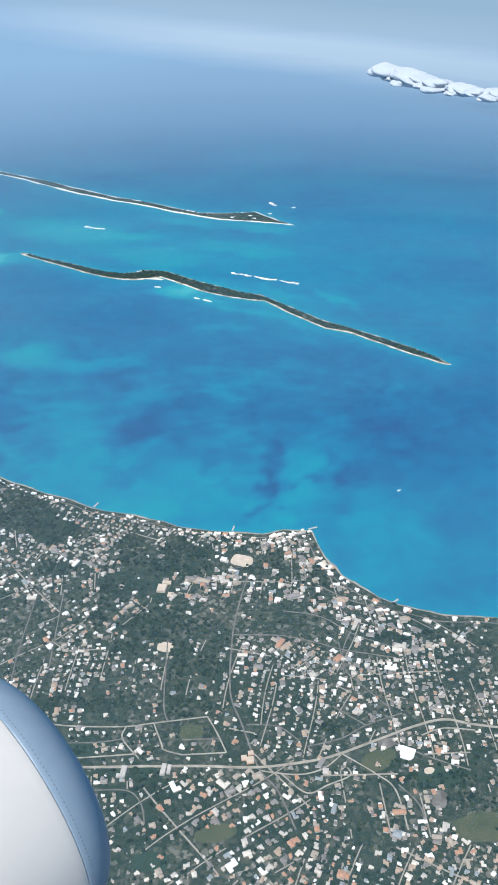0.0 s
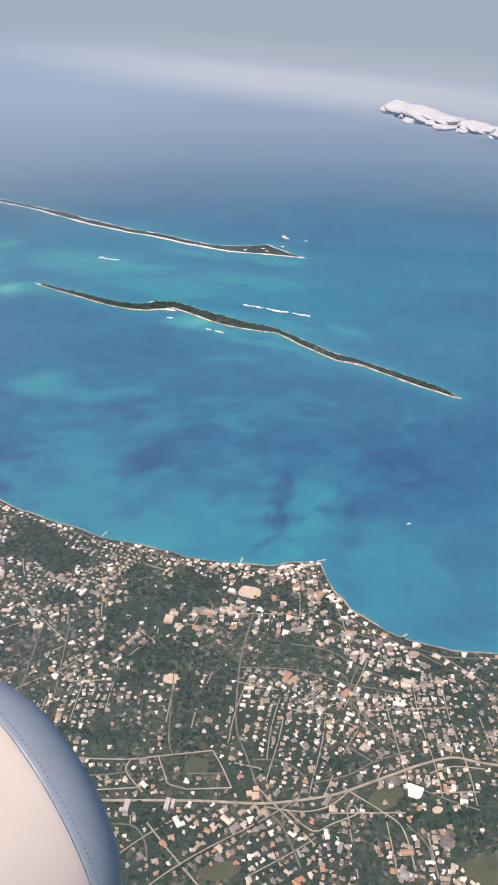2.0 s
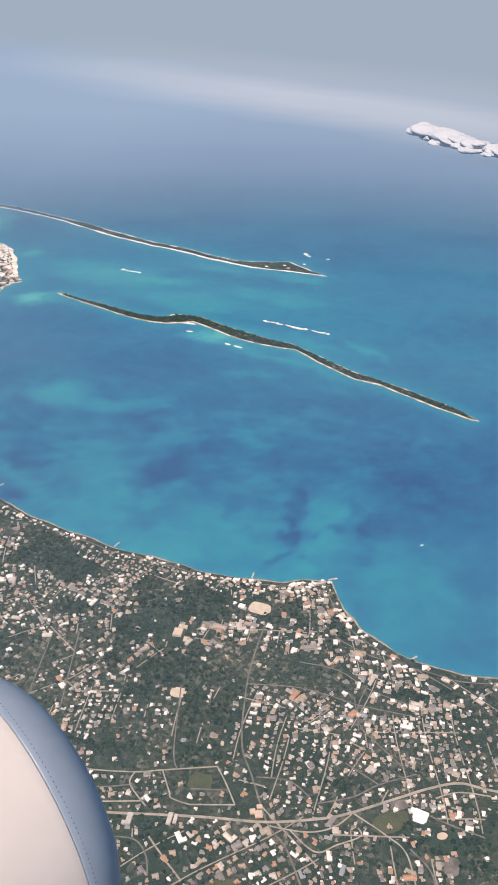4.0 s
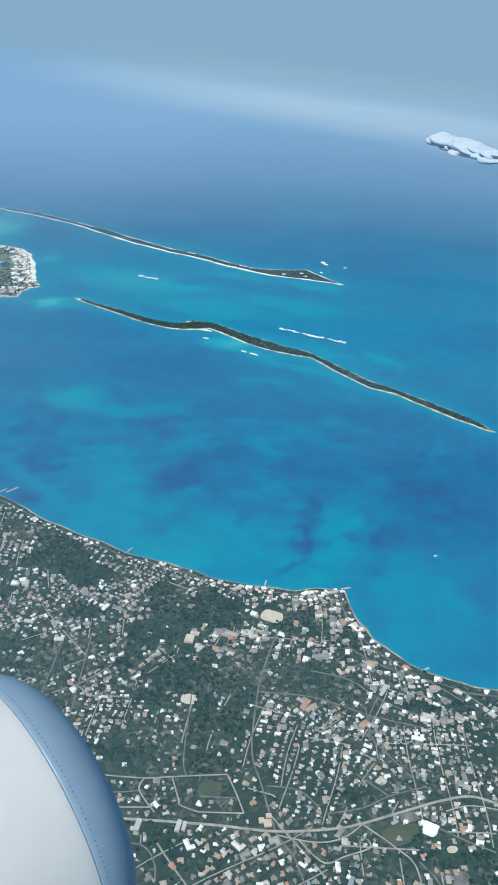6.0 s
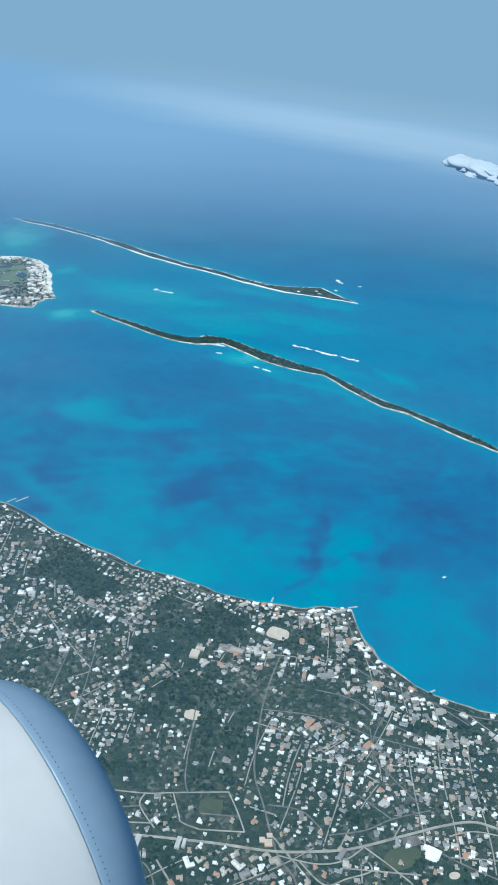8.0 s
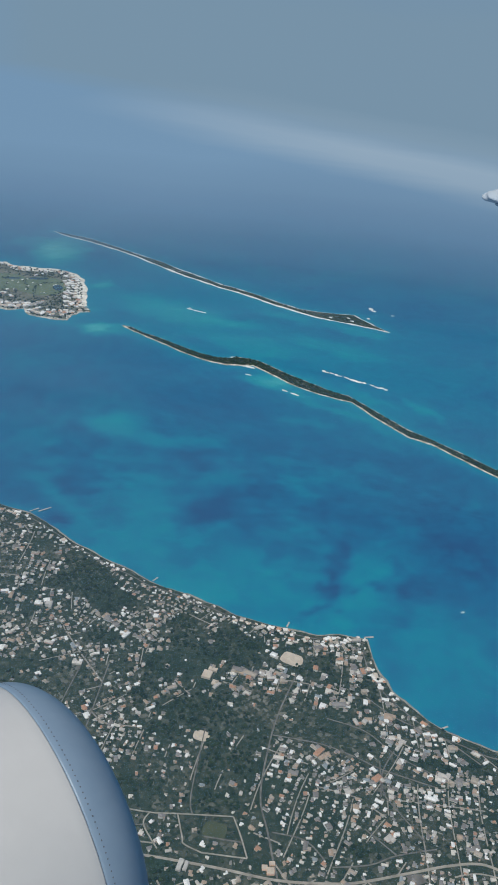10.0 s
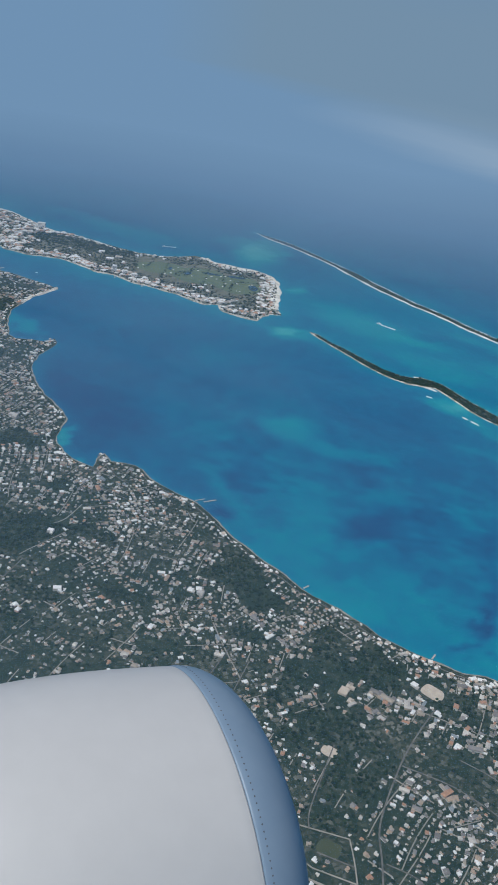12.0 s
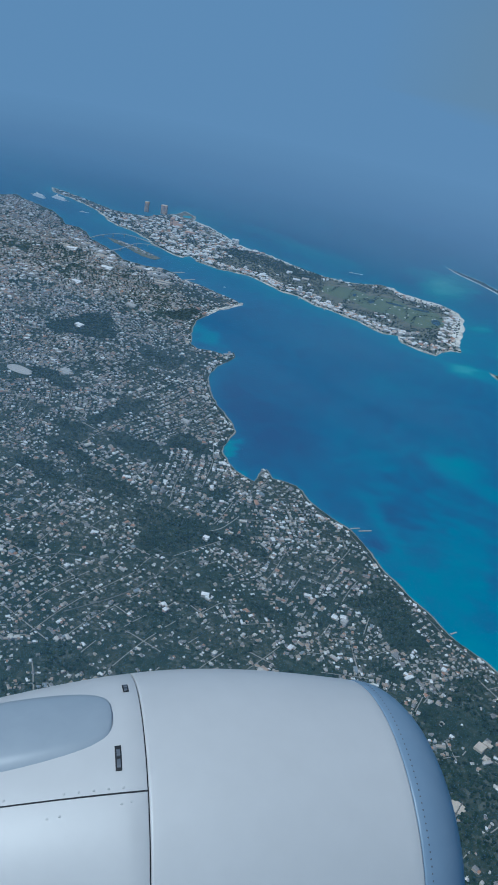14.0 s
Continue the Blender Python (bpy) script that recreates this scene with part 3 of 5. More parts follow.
# ---------------------------------------------------------------- aircraft engine beside the window
AXIS, SIDE, UPW = Vector((0.6792, 0.7337, -0.0146)), Vector((-0.6618, 0.6039, -0.4442)), Vector((-0.3171, 0.3114, 0.8958))
HUB = Vector((-1.9915, 2.9471, 395.2663))
NACELLE = Matrix.Translation(HUB) @ Matrix((SIDE, UPW, AXIS)).transposed().to_4x4()


def cowl_radius(s):
    if s < -2.2:
        return max(0.45, 0.772 - 0.12 * (-2.2 - s))
    return -0.03188 * s ** 3 - 0.12410 * s ** 2 + 0.06368 * s + 1.173 + 0.125 * (max(0.0, s) / 1.311) ** 3


def revolve(name, profile, material, parent, segments=128, label=""):
    """A surface of revolution about local z, from (z, radius) pairs."""
    verts, faces = [], []
    n = len(profile)
    for z, r in profile:
        for k in range(segments):
            t = k * math.tau / segments
            verts.append((r * math.cos(t), r * math.sin(t), z))
    for i in range(n - 1):
        for k in range(segments):
            j = (k + 1) % segments
            faces.append((i * segments + k, i * segments + j, (i + 1) * segments + j, (i + 1) * segments + k))
    return put(name, verts, faces, material, parent, label, True)


def on_cowl(s, angle, lift=0.0):
    r = cowl_radius(s) + lift
    return Vector((r * math.cos(radians(angle)), r * math.sin(radians(angle)), s))


def cowl_patch(name, rows, material, parent, label="", lift=0.006, edge=0.02):
    """A panel that follows the cowl: rows of (s, angle from, angle to)."""
    verts, faces = [], []
    cols = 10
    for s, a, b in rows:
        for k in range(cols + 1):
            t = k / cols
            side = min(t, 1 - t)
            verts.append(on_cowl(s, a + (b - a) * t, lift if side > 0 else -edge))
    for i in range(len(rows) - 1):
        for k in range(cols):
            p = i * (cols + 1) + k
            faces.append((p, p + 1, p + cols + 2, p + cols + 1))
    return put(name, verts, faces, material, parent, label, True)


def build_engine():
    engine = new("jet_engine")
    engine.matrix_basis = NACELLE
    gap, s1 = -0.17, 1.311
    front = [(gap + 0.003, cowl_radius(gap) - 0.03), (gap + 0.003, cowl_radius(gap) - 0.004), (gap + 0.007, cowl_radius(gap))]
    front += [(s, cowl_radius(s)) for s in np.linspace(gap + 0.02, s1 - 0.01, 26)]
    front += [(s1 - 0.003, cowl_radius(s1) - 0.002), (s1 - 0.002, cowl_radius(s1) - 0.03)]
    revolve("front_cowl", front, M_COWL, engine, label="glossy white painted front cowl")
    rear = [(s, cowl_radius(s)) for s in np.linspace(-4.0, gap - 0.010, 34)] + [(gap - 0.004, cowl_radius(gap) - 0.004), (gap - 0.004, cowl_radius(gap) - 0.03)]
    revolve("rear_cowl", rear, M_COWL, engine, label="white painted rear cowl with access panels")
    revolve("seam", [(gap - 0.012, cowl_radius(gap) - 0.022), (gap + 0.012, cowl_radius(gap) - 0.022)], M_DARK, engine, label="dark panel gap round the cowl")
    r1, rf, ll = cowl_radius(s1), 0.526, 0.423
    lip = [(s1 - 0.004, r1 - 0.03), (s1 + 0.001, r1 - 0.003)]
    lip += [(s1 + ll * math.sin(t), rf + (r1 - rf) * math.cos(t)) for t in np.linspace(0.03, math.pi / 2, 22)]
    lip += [(s1 + ll * math.cos(t), rf - 0.12 * math.sin(t)) for t in np.linspace(0.1, math.pi / 2, 12)]
    lip += [(s1 - 0.9, 0.62)]
    revolve("inlet_lip", lip, M_LIP, engine, label="blue-grey metal inlet lip")
    # rivets along the lip joint
    bm = bmesh.new()
    bmesh.ops.create_uvsphere(bm, u_segments=8, v_segments=4, radius=0.0052)
    bmesh.ops.scale(bm, vec=(1, 1, 0.45), verts=bm.verts)
    first = part("rivet", bm, M_RIVET, engine, "small dark rivet")
    count = 64
    for k in range(count):
        ob = first if k == 0 else new("rivet", first.data)
        ob.parent = engine
        angle = 78 + 118 * k / (count - 1)
        s = s1 + 0.045
        r = rf + (r1 - rf) * math.sqrt(max(0, 1 - (0.045 / ll) ** 2))
        p = Vector((r * math.cos(radians(angle)), r * math.sin(radians(angle)), s))
        ob.matrix_basis = Matrix.Translation(p) @ Vector((p.x, p.y, 0.12)).to_track_quat("Z", "Y").to_matrix().to_4x4()
    # lengthwise joint between two cowl doors
    rows = [(s, 133.82, 134.28) for s in np.linspace(-3.4, gap - 0.004, 30)]
    cowl_patch("door_joint", rows, M_DARK, engine, "dark joint between the cowl doors", 0.0025, -0.001)
    # latch slots
    for name, s, a, b, half in (("latch_slot", -0.318, 120.2, 128.0, 0.017), ("latch_slot", -0.24, 91.8, 97.4, 0.017)):
        slot = cowl_patch(name, [(s - half, a, b), (s + half, a, b)], M_DARK, engine, "dark recessed latch slot", 0.003, -0.001)
        cowl_patch("latch", [(s - half * 0.55, a + 1.2, (a + b) / 2 - 0.3), (s + half * 0.6, a + 1.2, (a + b) / 2 - 0.3)], M_RIVET, slot, "", 0.008, 0.0)
        cowl_patch("latch", [(s - half * 0.55, (a + b) / 2 + 0.3, b - 0.8), (s + half * 0.6, (a + b) / 2 + 0.3, b - 0.8)], M_RIVET, slot, "", 0.008, 0.0)
    # fasteners beside the joint
    bm = bmesh.new()
    bmesh.ops.create_cone(bm, cap_ends=True, segments=12, radius1=0.0075, radius2=0.006, depth=0.003)
    fast = part("fastener", bm, M_COWL, engine, "small round fastener")
    spots = [(-0.30 - 0.075 * k, 132.6) for k in range(5)] + [(-0.26, 136.4), (-0.31, 136.8), (-0.62, 138.4), (-0.68, 138.7)]
    spots += [(-0.9 - 0.06 * k, 132.4) for k in range(4)]
    for k, (s, a) in enumerate(spots):
        ob = fast if k == 0 else new("fastener", fast.data)
        ob.parent = engine
        p = on_cowl(s, a, 0.002)
        ob.matrix_basis = Matrix.Translation(p) @ Vector((p.x, p.y, 0)).to_track_quat("Z", "Y").to_matrix().to_4x4()
    # teardrop fairing where the pylon meets the cowl
    verts, faces, n, m = [], [], 28, 16
    for i in range(n + 1):
        q = i / n
        s = -0.335 - 2.6 * q ** 2
        halfw = 18.5 * min(1.0, math.sqrt(q * 2.1)) * (1 - 0.15 * q)
        mid = 108 - 3.0 * q
        for k in range(m + 1):
            t = k / m * 2 - 1
            verts.append(on_cowl(s, mid + halfw * t, -0.004 + (0.012 + 0.10 * q) * math.sqrt(max(0.0, 1 - t * t))))
    for i in range(n):
        for k in range(m):
            p = i * (m + 1) + k
            faces.append((p, p + 1, p + m + 2, p + m + 1))
    put("pylon_fairing", verts, faces, M_FAIR, engine, "smooth grey teardrop fairing", True)
    return tagged(engine, "white jet engine cowl with a blue-grey inlet lip", "jet engine")


build_engine()

# ---------------------------------------------------------------- town: where things may stand
RNG = np.random.default_rng(7)
NEAR_WOODS = [(-71, 404, 15, 15), (-55, 374, 8, 21), (-50, 340, 17, 6), (-111, 421, 6, 26), (-90, 388, 12, 8), (-131, 342, 12, 6), (-95, 342, 23, 5),
    (-64, 462, 24, 9), (-1, 471, 9, 9), (-108, 310, 12, 7), (-70, 297, 6, 6), (36, 329, 8, 6), (32, 476, 7, 22), (-155, 460, 16, 7), (-178, 505, 11, 11)]
SHORE_WOODS = [(-76, 407, 13, 14), (-63, 475, 19, 8), (-102, 434, 9, 8), (-40, 376, 8, 16), (30, 456, 6, 17), (72, 398, 11, 5), (-54, 405, 12, 8),
    (-156, 499, 14, 8), (-196, 534, 11, 8), (-101, 469, 10, 9), (99, 402, 8, 4), (-14, 458, 9, 5)]
FAR_WOODS = [(-365, 476, 33, 30), (-452, 489, 31, 15), (-506, 466, 29, 11), (-727, 737, 37, 41), (-645, 602, 34, 11), (-541, 611, 11, 46), (-185, 516, 25, 18),
    (-164, 499, 17, 13), (-67, 473, 15, 18), (-302, 420, 22, 8), (-314, 312, 17, 12), (-513, 506, 25, 10), (-474, 562, 37, 13), (-251, 450, 24, 8),
    (-312, 505, 24, 9), (-599, 739, 26, 16), (-543, 540, 21, 9), (-451, 601, 21, 15), (-374, 550, 10, 11), (-430, 383, 15, 7), (-306, 392, 9, 5),
    (-104, 488, 9, 8), (-688, 870, 15, 29)]
FIELD_WOODS = [(84, 297, 20, 6), (102, 283, 10, 6), (63, 306, 12, 4)]
WOODS = NEAR_WOODS + SHORE_WOODS + FAR_WOODS + FIELD_WOODS
CLEAR = [(-47, 324, 8, 6), (-24, 469, 9, 9), (-75, 438, 6, 8), (72, 311, 8, 4), (52, 309, 11, 5), (82, 301, 7, 4), (86, 284, 5, 6), (100, 271, 14, 8),
    (-28, 261, 12, 6), (-69, 386, 5, 5), (-675, 586, 21, 13), (-137, 291, 10, 7)]
NS_TILT = -0.05


def in_spots(x, y, spots, grow=1.0):
    hit = np.zeros(np.shape(x), bool)
    for cx, cy, a, b in spots:
        wob = 1 + 0.25 * np.sin(np.arctan2(y - cy, x - cx) * 3 + cx)
        hit |= ((x - cx) / a) ** 2 + ((y - cy) / b) ** 2 < (grow * wob) ** 2
    return hit


MAIN_ROADS = {
    "main": smooth_line([(-160, 294), (-135, 298), (-98, 299), (-44, 301), (-9, 301), (21, 306), (36, 311), (58, 321), (78, 330), (95, 335), (111, 332), (146, 326), (191, 308)]),
    "north": smooth_line([(-19, 454), (-25, 419), (-27, 391), (-26, 352), (-18, 328), (-8, 300), (2, 287), (11, 265)]),
    "bay": [(x, y - 4.5) for x, y in ragged(WEST_COAST[57:] + EAST_COAST[:8], 8, 1.0, 6.0)],
    "east_bay": [(x - 4, y - 5) for x, y in smooth_line(EAST_COAST[8:])],
    "estate": smooth_line([(36, 311), (53, 299), (63, 289), (67, 266)]),
    "estate_b": smooth_line([(65, 292), (74, 281), (77, 267)]),
    "loop": smooth_line([(-8, 299), (12, 297), (26, 301), (36, 310)]),
    "loop_inner": smooth_line([(4, 297), (17, 286), (28, 291), (40, 297), (39, 302)]),
    "east_loop": smooth_line([(81, 324), (94, 329), (111, 328)]),
    "east_b": smooth_line([(64, 319), (85, 309), (104, 302)]),
    "block_a": smooth_line([(-139, 330), (-135, 314), (-128, 303)]),
    "block_top": smooth_line([(-139, 330), (-118, 326), (-85, 326), (-67, 329), (-38, 334)]),
    "block_b": smooth_line([(-83, 326), (-84, 318), (-73, 305)]),
    "block_c": smooth_line([(-68, 329), (-62, 315), (-60, 311), (-50, 308)]),
    "block_d": smooth_line([(-38, 334), (-32, 323), (-26, 310)]),
    "block_low": smooth_line([(-128, 303), (-113, 304), (-75, 308)]),
    "block_e": smooth_line([(-50, 308), (-26, 310)]),
    "park_w": smooth_line([(-122, 314), (-113, 304)]),
    "park_n": smooth_line([(-123, 314), (-98, 315), (-83, 318)]),
    "field_s": smooth_line([(-51, 318), (-30, 319)]),
}
MAIN_ROADS.update({
    "cross_a": smooth_line([(-16, 329), (2, 328), (14, 318)]),
    "cross_b": smooth_line([(18, 315), (37, 321), (51, 330), (72, 339)]),
    "cross_c": smooth_line([(33, 343), (51, 330)]),
    "south_a": smooth_line([(-94, 285), (-76, 285), (-68, 277), (-65, 266)]),
    "south_b": smooth_line([(-149, 308), (-146, 295)]),
    "slant_a": smooth_line([(-26, 398), (3, 398), (24, 393), (41, 387), (73, 381)]),
    "slant_b": smooth_line([(5, 420), (29, 415), (49, 400), (74, 389)]),
    "slant_c": smooth_line([(28, 445), (50, 430), (75, 422), (99, 405)]),
    "link": smooth_line([(47, 403), (41, 385), (41, 367)]),
    "link_b": smooth_line([(39, 393), (42, 371), (50, 360), (66, 342)]),
    "north_b": smooth_line([(-67, 393), (-64, 344), (-60, 330)]),
    "mid_a": smooth_line([(-158, 439), (-158, 377), (-153, 337)]),
    "mid_b": smooth_line([(-141, 433), (-136, 365)]),
    "white_lane": smooth_line([(-342, 500), (-338, 512), (-339, 536)]),
    "west_cross": smooth_line([(-348, 346), (-334, 388), (-332, 421), (-334, 449)]),
    "west_b": smooth_line([(-414, 347), (-402, 388), (-369, 410)]),
    "pier_road": smooth_line([(-349, 568), (-312, 564)]),
    "quay": smooth_line([(-373, 614), (-342, 593), (-324, 587)]),
})


def near_roads(x, y, gap):
    hit = np.zeros(np.shape(x), bool)
    for line in MAIN_ROADS.values():
        thin = line[::3] + [line[-1]]
        xs, ys = [p[0] for p in thin], [p[1] for p in thin]
        k = np.nonzero((x > min(xs) - gap) & (x < max(xs) + gap) & (y > min(ys) - gap) & (y < max(ys) + gap))[0]
        hit[k] |= shore_distance(x[k], y[k], thin) < gap
    return hit


def town_density(x, y):
    d = 0.72 + 1.7 * (lattice(x, y, 34, 1) - 0.5) + 0.9 * (lattice(x, y, 110, 2) - 0.5) + 0.5 * (lattice(x, y, 14, 6) - 0.5)
    d = np.clip(d, 0.04, 1.0)
    d = np.where(x < -180, d * 0.75 + 0.28, d)
    grove = np.exp(-(((x + 48) / 105) ** 2 + ((y - 436) / 48) ** 2) ** 2)
    d = d * (1 - 0.55 * grove)
    return np.where(in_spots(x, y, WOODS) | in_spots(x, y, CLEAR), 0.0, d)


DIST = np.random.default_rng(31)
SEEDS = [(float(x), float(y)) for x, y in zip(DIST.uniform(-1280, 190, 220), DIST.uniform(180, 1060, 220))]
LEAN = [NS_TILT + float(v) for v in np.where(DIST.random(220) < 0.55, DIST.normal(0, 0.16, 220), DIST.normal(0.15, 0.6, 220))]
STREET = [float(v) for v in DIST.uniform(8.5, 12.2, 220)]
PLOT = [float(v) for v in DIST.uniform(2.9, 4.3, 220)]


def district(x, y):
    """The number of the nearest district, with uneven borders."""
    wx, wy = x + 24 * (lattice(x, y, 50, 41) - 0.5), y + 24 * (lattice(x, y, 50, 47) - 0.5)
    return np.argmin(np.stack([(wx - a) ** 2 + (wy - b) ** 2 for a, b in SEEDS]), 0)


def to_plan(k, u, v):
    """Street axes of a district to the plan; streets bend a little."""
    c, s = math.cos(LEAN[k]), math.sin(LEAN[k])
    u = u + 2.6 * np.sin(v / 21 + k)
    v = v + 1.8 * np.sin(u / 26 + 2 * k)
    return SEEDS[k][0] + u * c - v * s, SEEDS[k][1] + u * s + v * c


def in_town(x, y):
    """The built-up strip behind the shore; inland of it lies open scrub."""
    return ((x + 327) * 0.633 + (y - 279) * 0.774 > -70) & (y > 160)


def house_places():
    """Rows of plots along both sides of the side streets: x, y, heading, size."""
    xs, ys, side, ks = [], [], [], []
    for k in range(len(SEEDS)):
        for u in np.arange(-9, 10) * STREET[k]:
            for sd in (-1, 1):
                v = np.arange(-90, 90, PLOT[k])
                v = v + RNG.uniform(-1.0, 1.0, v.shape)
                uu = u + sd * (STREET[k] * 0.26 + RNG.uniform(-0.8, 0.7, v.shape))
                x, y = to_plan(k, uu, v)
                near = in_town(x, y) & (x < 200) & (x > -1290)
                x, y = x[near], y[near]
                own = district(x, y) == k
                xs.append(x[own]), ys.append(y[own]), side.append(np.full(own.sum(), sd)), ks.append(np.full(own.sum(), LEAN[k]))
    x, y, side, lean = (np.concatenate(a) for a in (xs, ys, side, ks))
    keep = inside(x, y, main_outline) & in_town(x, y)
    x, y, side, lean = x[keep], y[keep], side[keep], lean[keep]
    keep = (shore_distance(x, y, coast[::2]) > 5) & ~near_roads(x, y, 1.9)
    keep &= RNG.random(x.shape) < town_density(x, y) * np.where(x < -130, 0.80, 1.0)
    x, y, side, lean = x[keep], y[keep], side[keep], lean[keep]
    turn = lean + np.where(lattice(x, y, 30, 5) > 0.74, RNG.normal(0.5, 0.5, x.shape), RNG.normal(0, 0.2, x.shape)) + np.where(RNG.random(x.shape) < 0.4, math.pi / 2, 0)
    # villas strung along the shore
    sx, sy, st = [], [], []
    for k, (a, b) in enumerate(zip(coast, coast[1:])):
        if a[0] < -880 or a[0] > 240:
            continue
        for row in (2.6, 4.2, 6.4):
            if RNG.random() > 0.04 + 0.72 * lattice(np.array(a[0]), np.array(a[1]), 26, 71):
                continue
            t = math.atan2(b[1] - a[1], b[0] - a[0])
            off = row * 0.85 + RNG.uniform(0.2, 1.4)
            sx.append(a[0] + math.sin(t) * off + RNG.uniform(-2.2, 2.2)), sy.append(a[1] - math.cos(t) * off), st.append(t + RNG.normal(0, 0.35))
    n0 = len(x)
    x, y, turn = np.concatenate([x, sx]), np.concatenate([y, sy]), np.concatenate([turn, st])
    size = np.where(RNG.random(x.shape) < 0.12, 1.6, 1.0) * RNG.uniform(0.5, 1.35, x.shape) * np.where(lattice(x, y, 90, 9) > 0.62, 1.12, 0.95)
    size *= 0.62
    size *= 1 + 0.35 * np.exp(-(((x - 7) / 115) ** 2 + ((y - 436) / 62) ** 2) ** 2)
    size[n0:] *= 0.95
    size *= np.where(x < -250, 1.0 + np.clip((-250 - x) / 1800, 0, 0.35), 1.0)
    return x, y, turn, size, np.arange(len(x)) >= n0


HX, HY, HT, HS, ON_SHORE = house_places()


def resort_places():
    """Villas and blocks on the hotel island, kept off the golf course."""
    x, y = RNG.uniform(-1270, -375, 15000), RNG.uniform(940, 1260, 15000)
    d = shore_distance(x, y, resort[::2] + resort[:1])
    golf = in_spots(x, y, GOLF, 1.0)
    tip = (shore_distance(x, y, [(-451, 1214), (-430, 1155), (-416, 1110)]) < 12) | (shore_distance(x, y, [(-463, 1074), (-421, 1069)]) < 12)
    core = (x < -816) & (x > -1079)
    south = shore_distance(x, y, CHANNEL_SIDE[6:24]) < 24
    chance = np.where(tip, 0.42, np.where(south, 0.8, np.where(core, 0.36, np.where(d < 18, 0.15, 0.03))))
    keep = inside(x, y, resort) & (d > 4.5) & (~golf | tip) & (RNG.random(x.shape) < chance)
    keep &= ~(shore_distance(x, y, WOODED) < 20)
    return x[keep], y[keep]


GOLF = ((-609, 1166, 46, 40), (-545, 1171, 46, 48), (-484, 1173, 42, 48))
WOODED = [(-831, 1178), (-754, 1183), (-694, 1190)]
PX, PY = resort_places()


# ---------------------------------------------------------------- houses
def house_shape(parts, eave=0.16):
    """Walls and hipped roofs of a house made of several wings (x, y, width, depth, wall, roof), as (verts, faces) each."""
    def hip(cx, cy, w, d, z, h):
        a, b = w / 2 + eave, d / 2 + eave
        r, q = max(0.0, (w - d) / 2), max(0.0, (d - w) / 2)
        v = [(cx - a, cy - b, z), (cx + a, cy - b, z), (cx + a, cy + b, z), (cx - a, cy + b, z), (cx - r, cy - q, z + h), (cx + r, cy + q, z + h)]
        v += [(p[0], p[1], z - 0.12) for p in v[:4]]
        top = [(0, 1, 5, 4), (1, 2, 5), (2, 3, 4, 5), (3, 0, 4)] if w >= d else [(0, 1, 4), (1, 2, 5, 4), (2, 3, 5), (3, 0, 4, 5)]
        return v, top + [(6, 7, 1, 0), (7, 8, 2, 1), (8, 9, 3, 2), (9, 6, 0, 3), (9, 8, 7, 6)]

    def box(cx, cy, w, d, h):
        v = [(cx + sx * w / 2, cy + sy * d / 2, z) for z in (-0.3, h) for sx, sy in ((-1, -1), (1, -1), (1, 1), (-1, 1))]
        return v, [(0, 1, 5, 4), (1, 2, 6, 5), (2, 3, 7, 6), (3, 0, 4, 7)]

    def join(a, b):
        n = len(a[0])
        return a[0] + b[0], a[1] + [tuple(i + n for i in f) for f in b[1]]

    walls, roofs = ([], []), ([], [])
    for cx, cy, w, d, wall, roof in parts:
        walls = join(walls, box(cx, cy, w, d, wall))
        roofs = join(roofs, hip(cx, cy, w, d, wall, roof))
    return walls, roofs


SHAPES = [house_shape(p) for p in (
    ((0, 0, 3.4, 2.1, 1.0, 0.6), (0.9, -1.5, 1.5, 1.5, 0.95, 0.45)),
    ((0, 0, 4.2, 2.0, 1.0, 0.6), (-1.3, -1.5, 1.4, 1.7, 0.95, 0.45), (1.5, 1.3, 1.2, 1.0, 0.85, 0.3)),
    ((0, 0, 2.6, 2.4, 1.6, 0.6), (1.9, 0.3, 1.5, 1.7, 0.95, 0.4)),
    ((0, 0, 4.8, 1.8, 1.0, 0.5), (1.7, 1.5, 1.5, 1.8, 0.95, 0.45)),
    ((0, 0, 2.9, 2.7, 1.0, 0.75), (-0.6, -1.9, 1.4, 1.3, 0.9, 0.35), (1.9, 0.7, 1.2, 1.2, 0.85, 0.3)),
    ((0, 0, 3.6, 1.8, 1.5, 0.55), (-1.6, 1.2, 1.3, 1.4, 0.95, 0.4), (1.2, -1.3, 1.6, 1.2, 0.9, 0.35)),
    ((0, 0, 2.2, 3.6, 1.0, 0.55), (1.6, 1.0, 1.6, 1.4, 0.95, 0.4)),
    ((0, 0, 2.0, 1.7, 0.9, 0.45), (1.4, -0.5, 1.0, 0.9, 0.8, 0.25)))]


def scatter(name, shapes, xs, ys, turns, sizes, z, material, label, category, picks):
    """One joined mesh of many copies of a few shapes."""
    vs, fs, n = [], [], 0
    for s, (verts, faces) in enumerate(shapes):
        idx = np.nonzero(picks == s)[0]
        if not len(idx):
            continue
        v = np.array(verts, float)
        c, si = np.cos(turns[idx])[:, None], np.sin(turns[idx])[:, None]
        k = sizes[idx][:, None]
        px = (v[None, :, 0] * c - v[None, :, 1] * si) * k + xs[idx][:, None]
        py = (v[None, :, 0] * si + v[None, :, 1] * c) * k + ys[idx][:, None]
        pz = v[None, :, 2] * k + z
        vs.append(np.stack([px, py, pz], -1).reshape(-1, 3))
        for q in range(len(idx)):
            base = n + q * len(v)
            fs += [tuple(i + base for i in f) for f in faces]
        n += len(idx) * len(v)
    ob = put(name, np.concatenate(vs).tolist(), fs, material)
    return tagged(ob, label, category, kind="stuff")


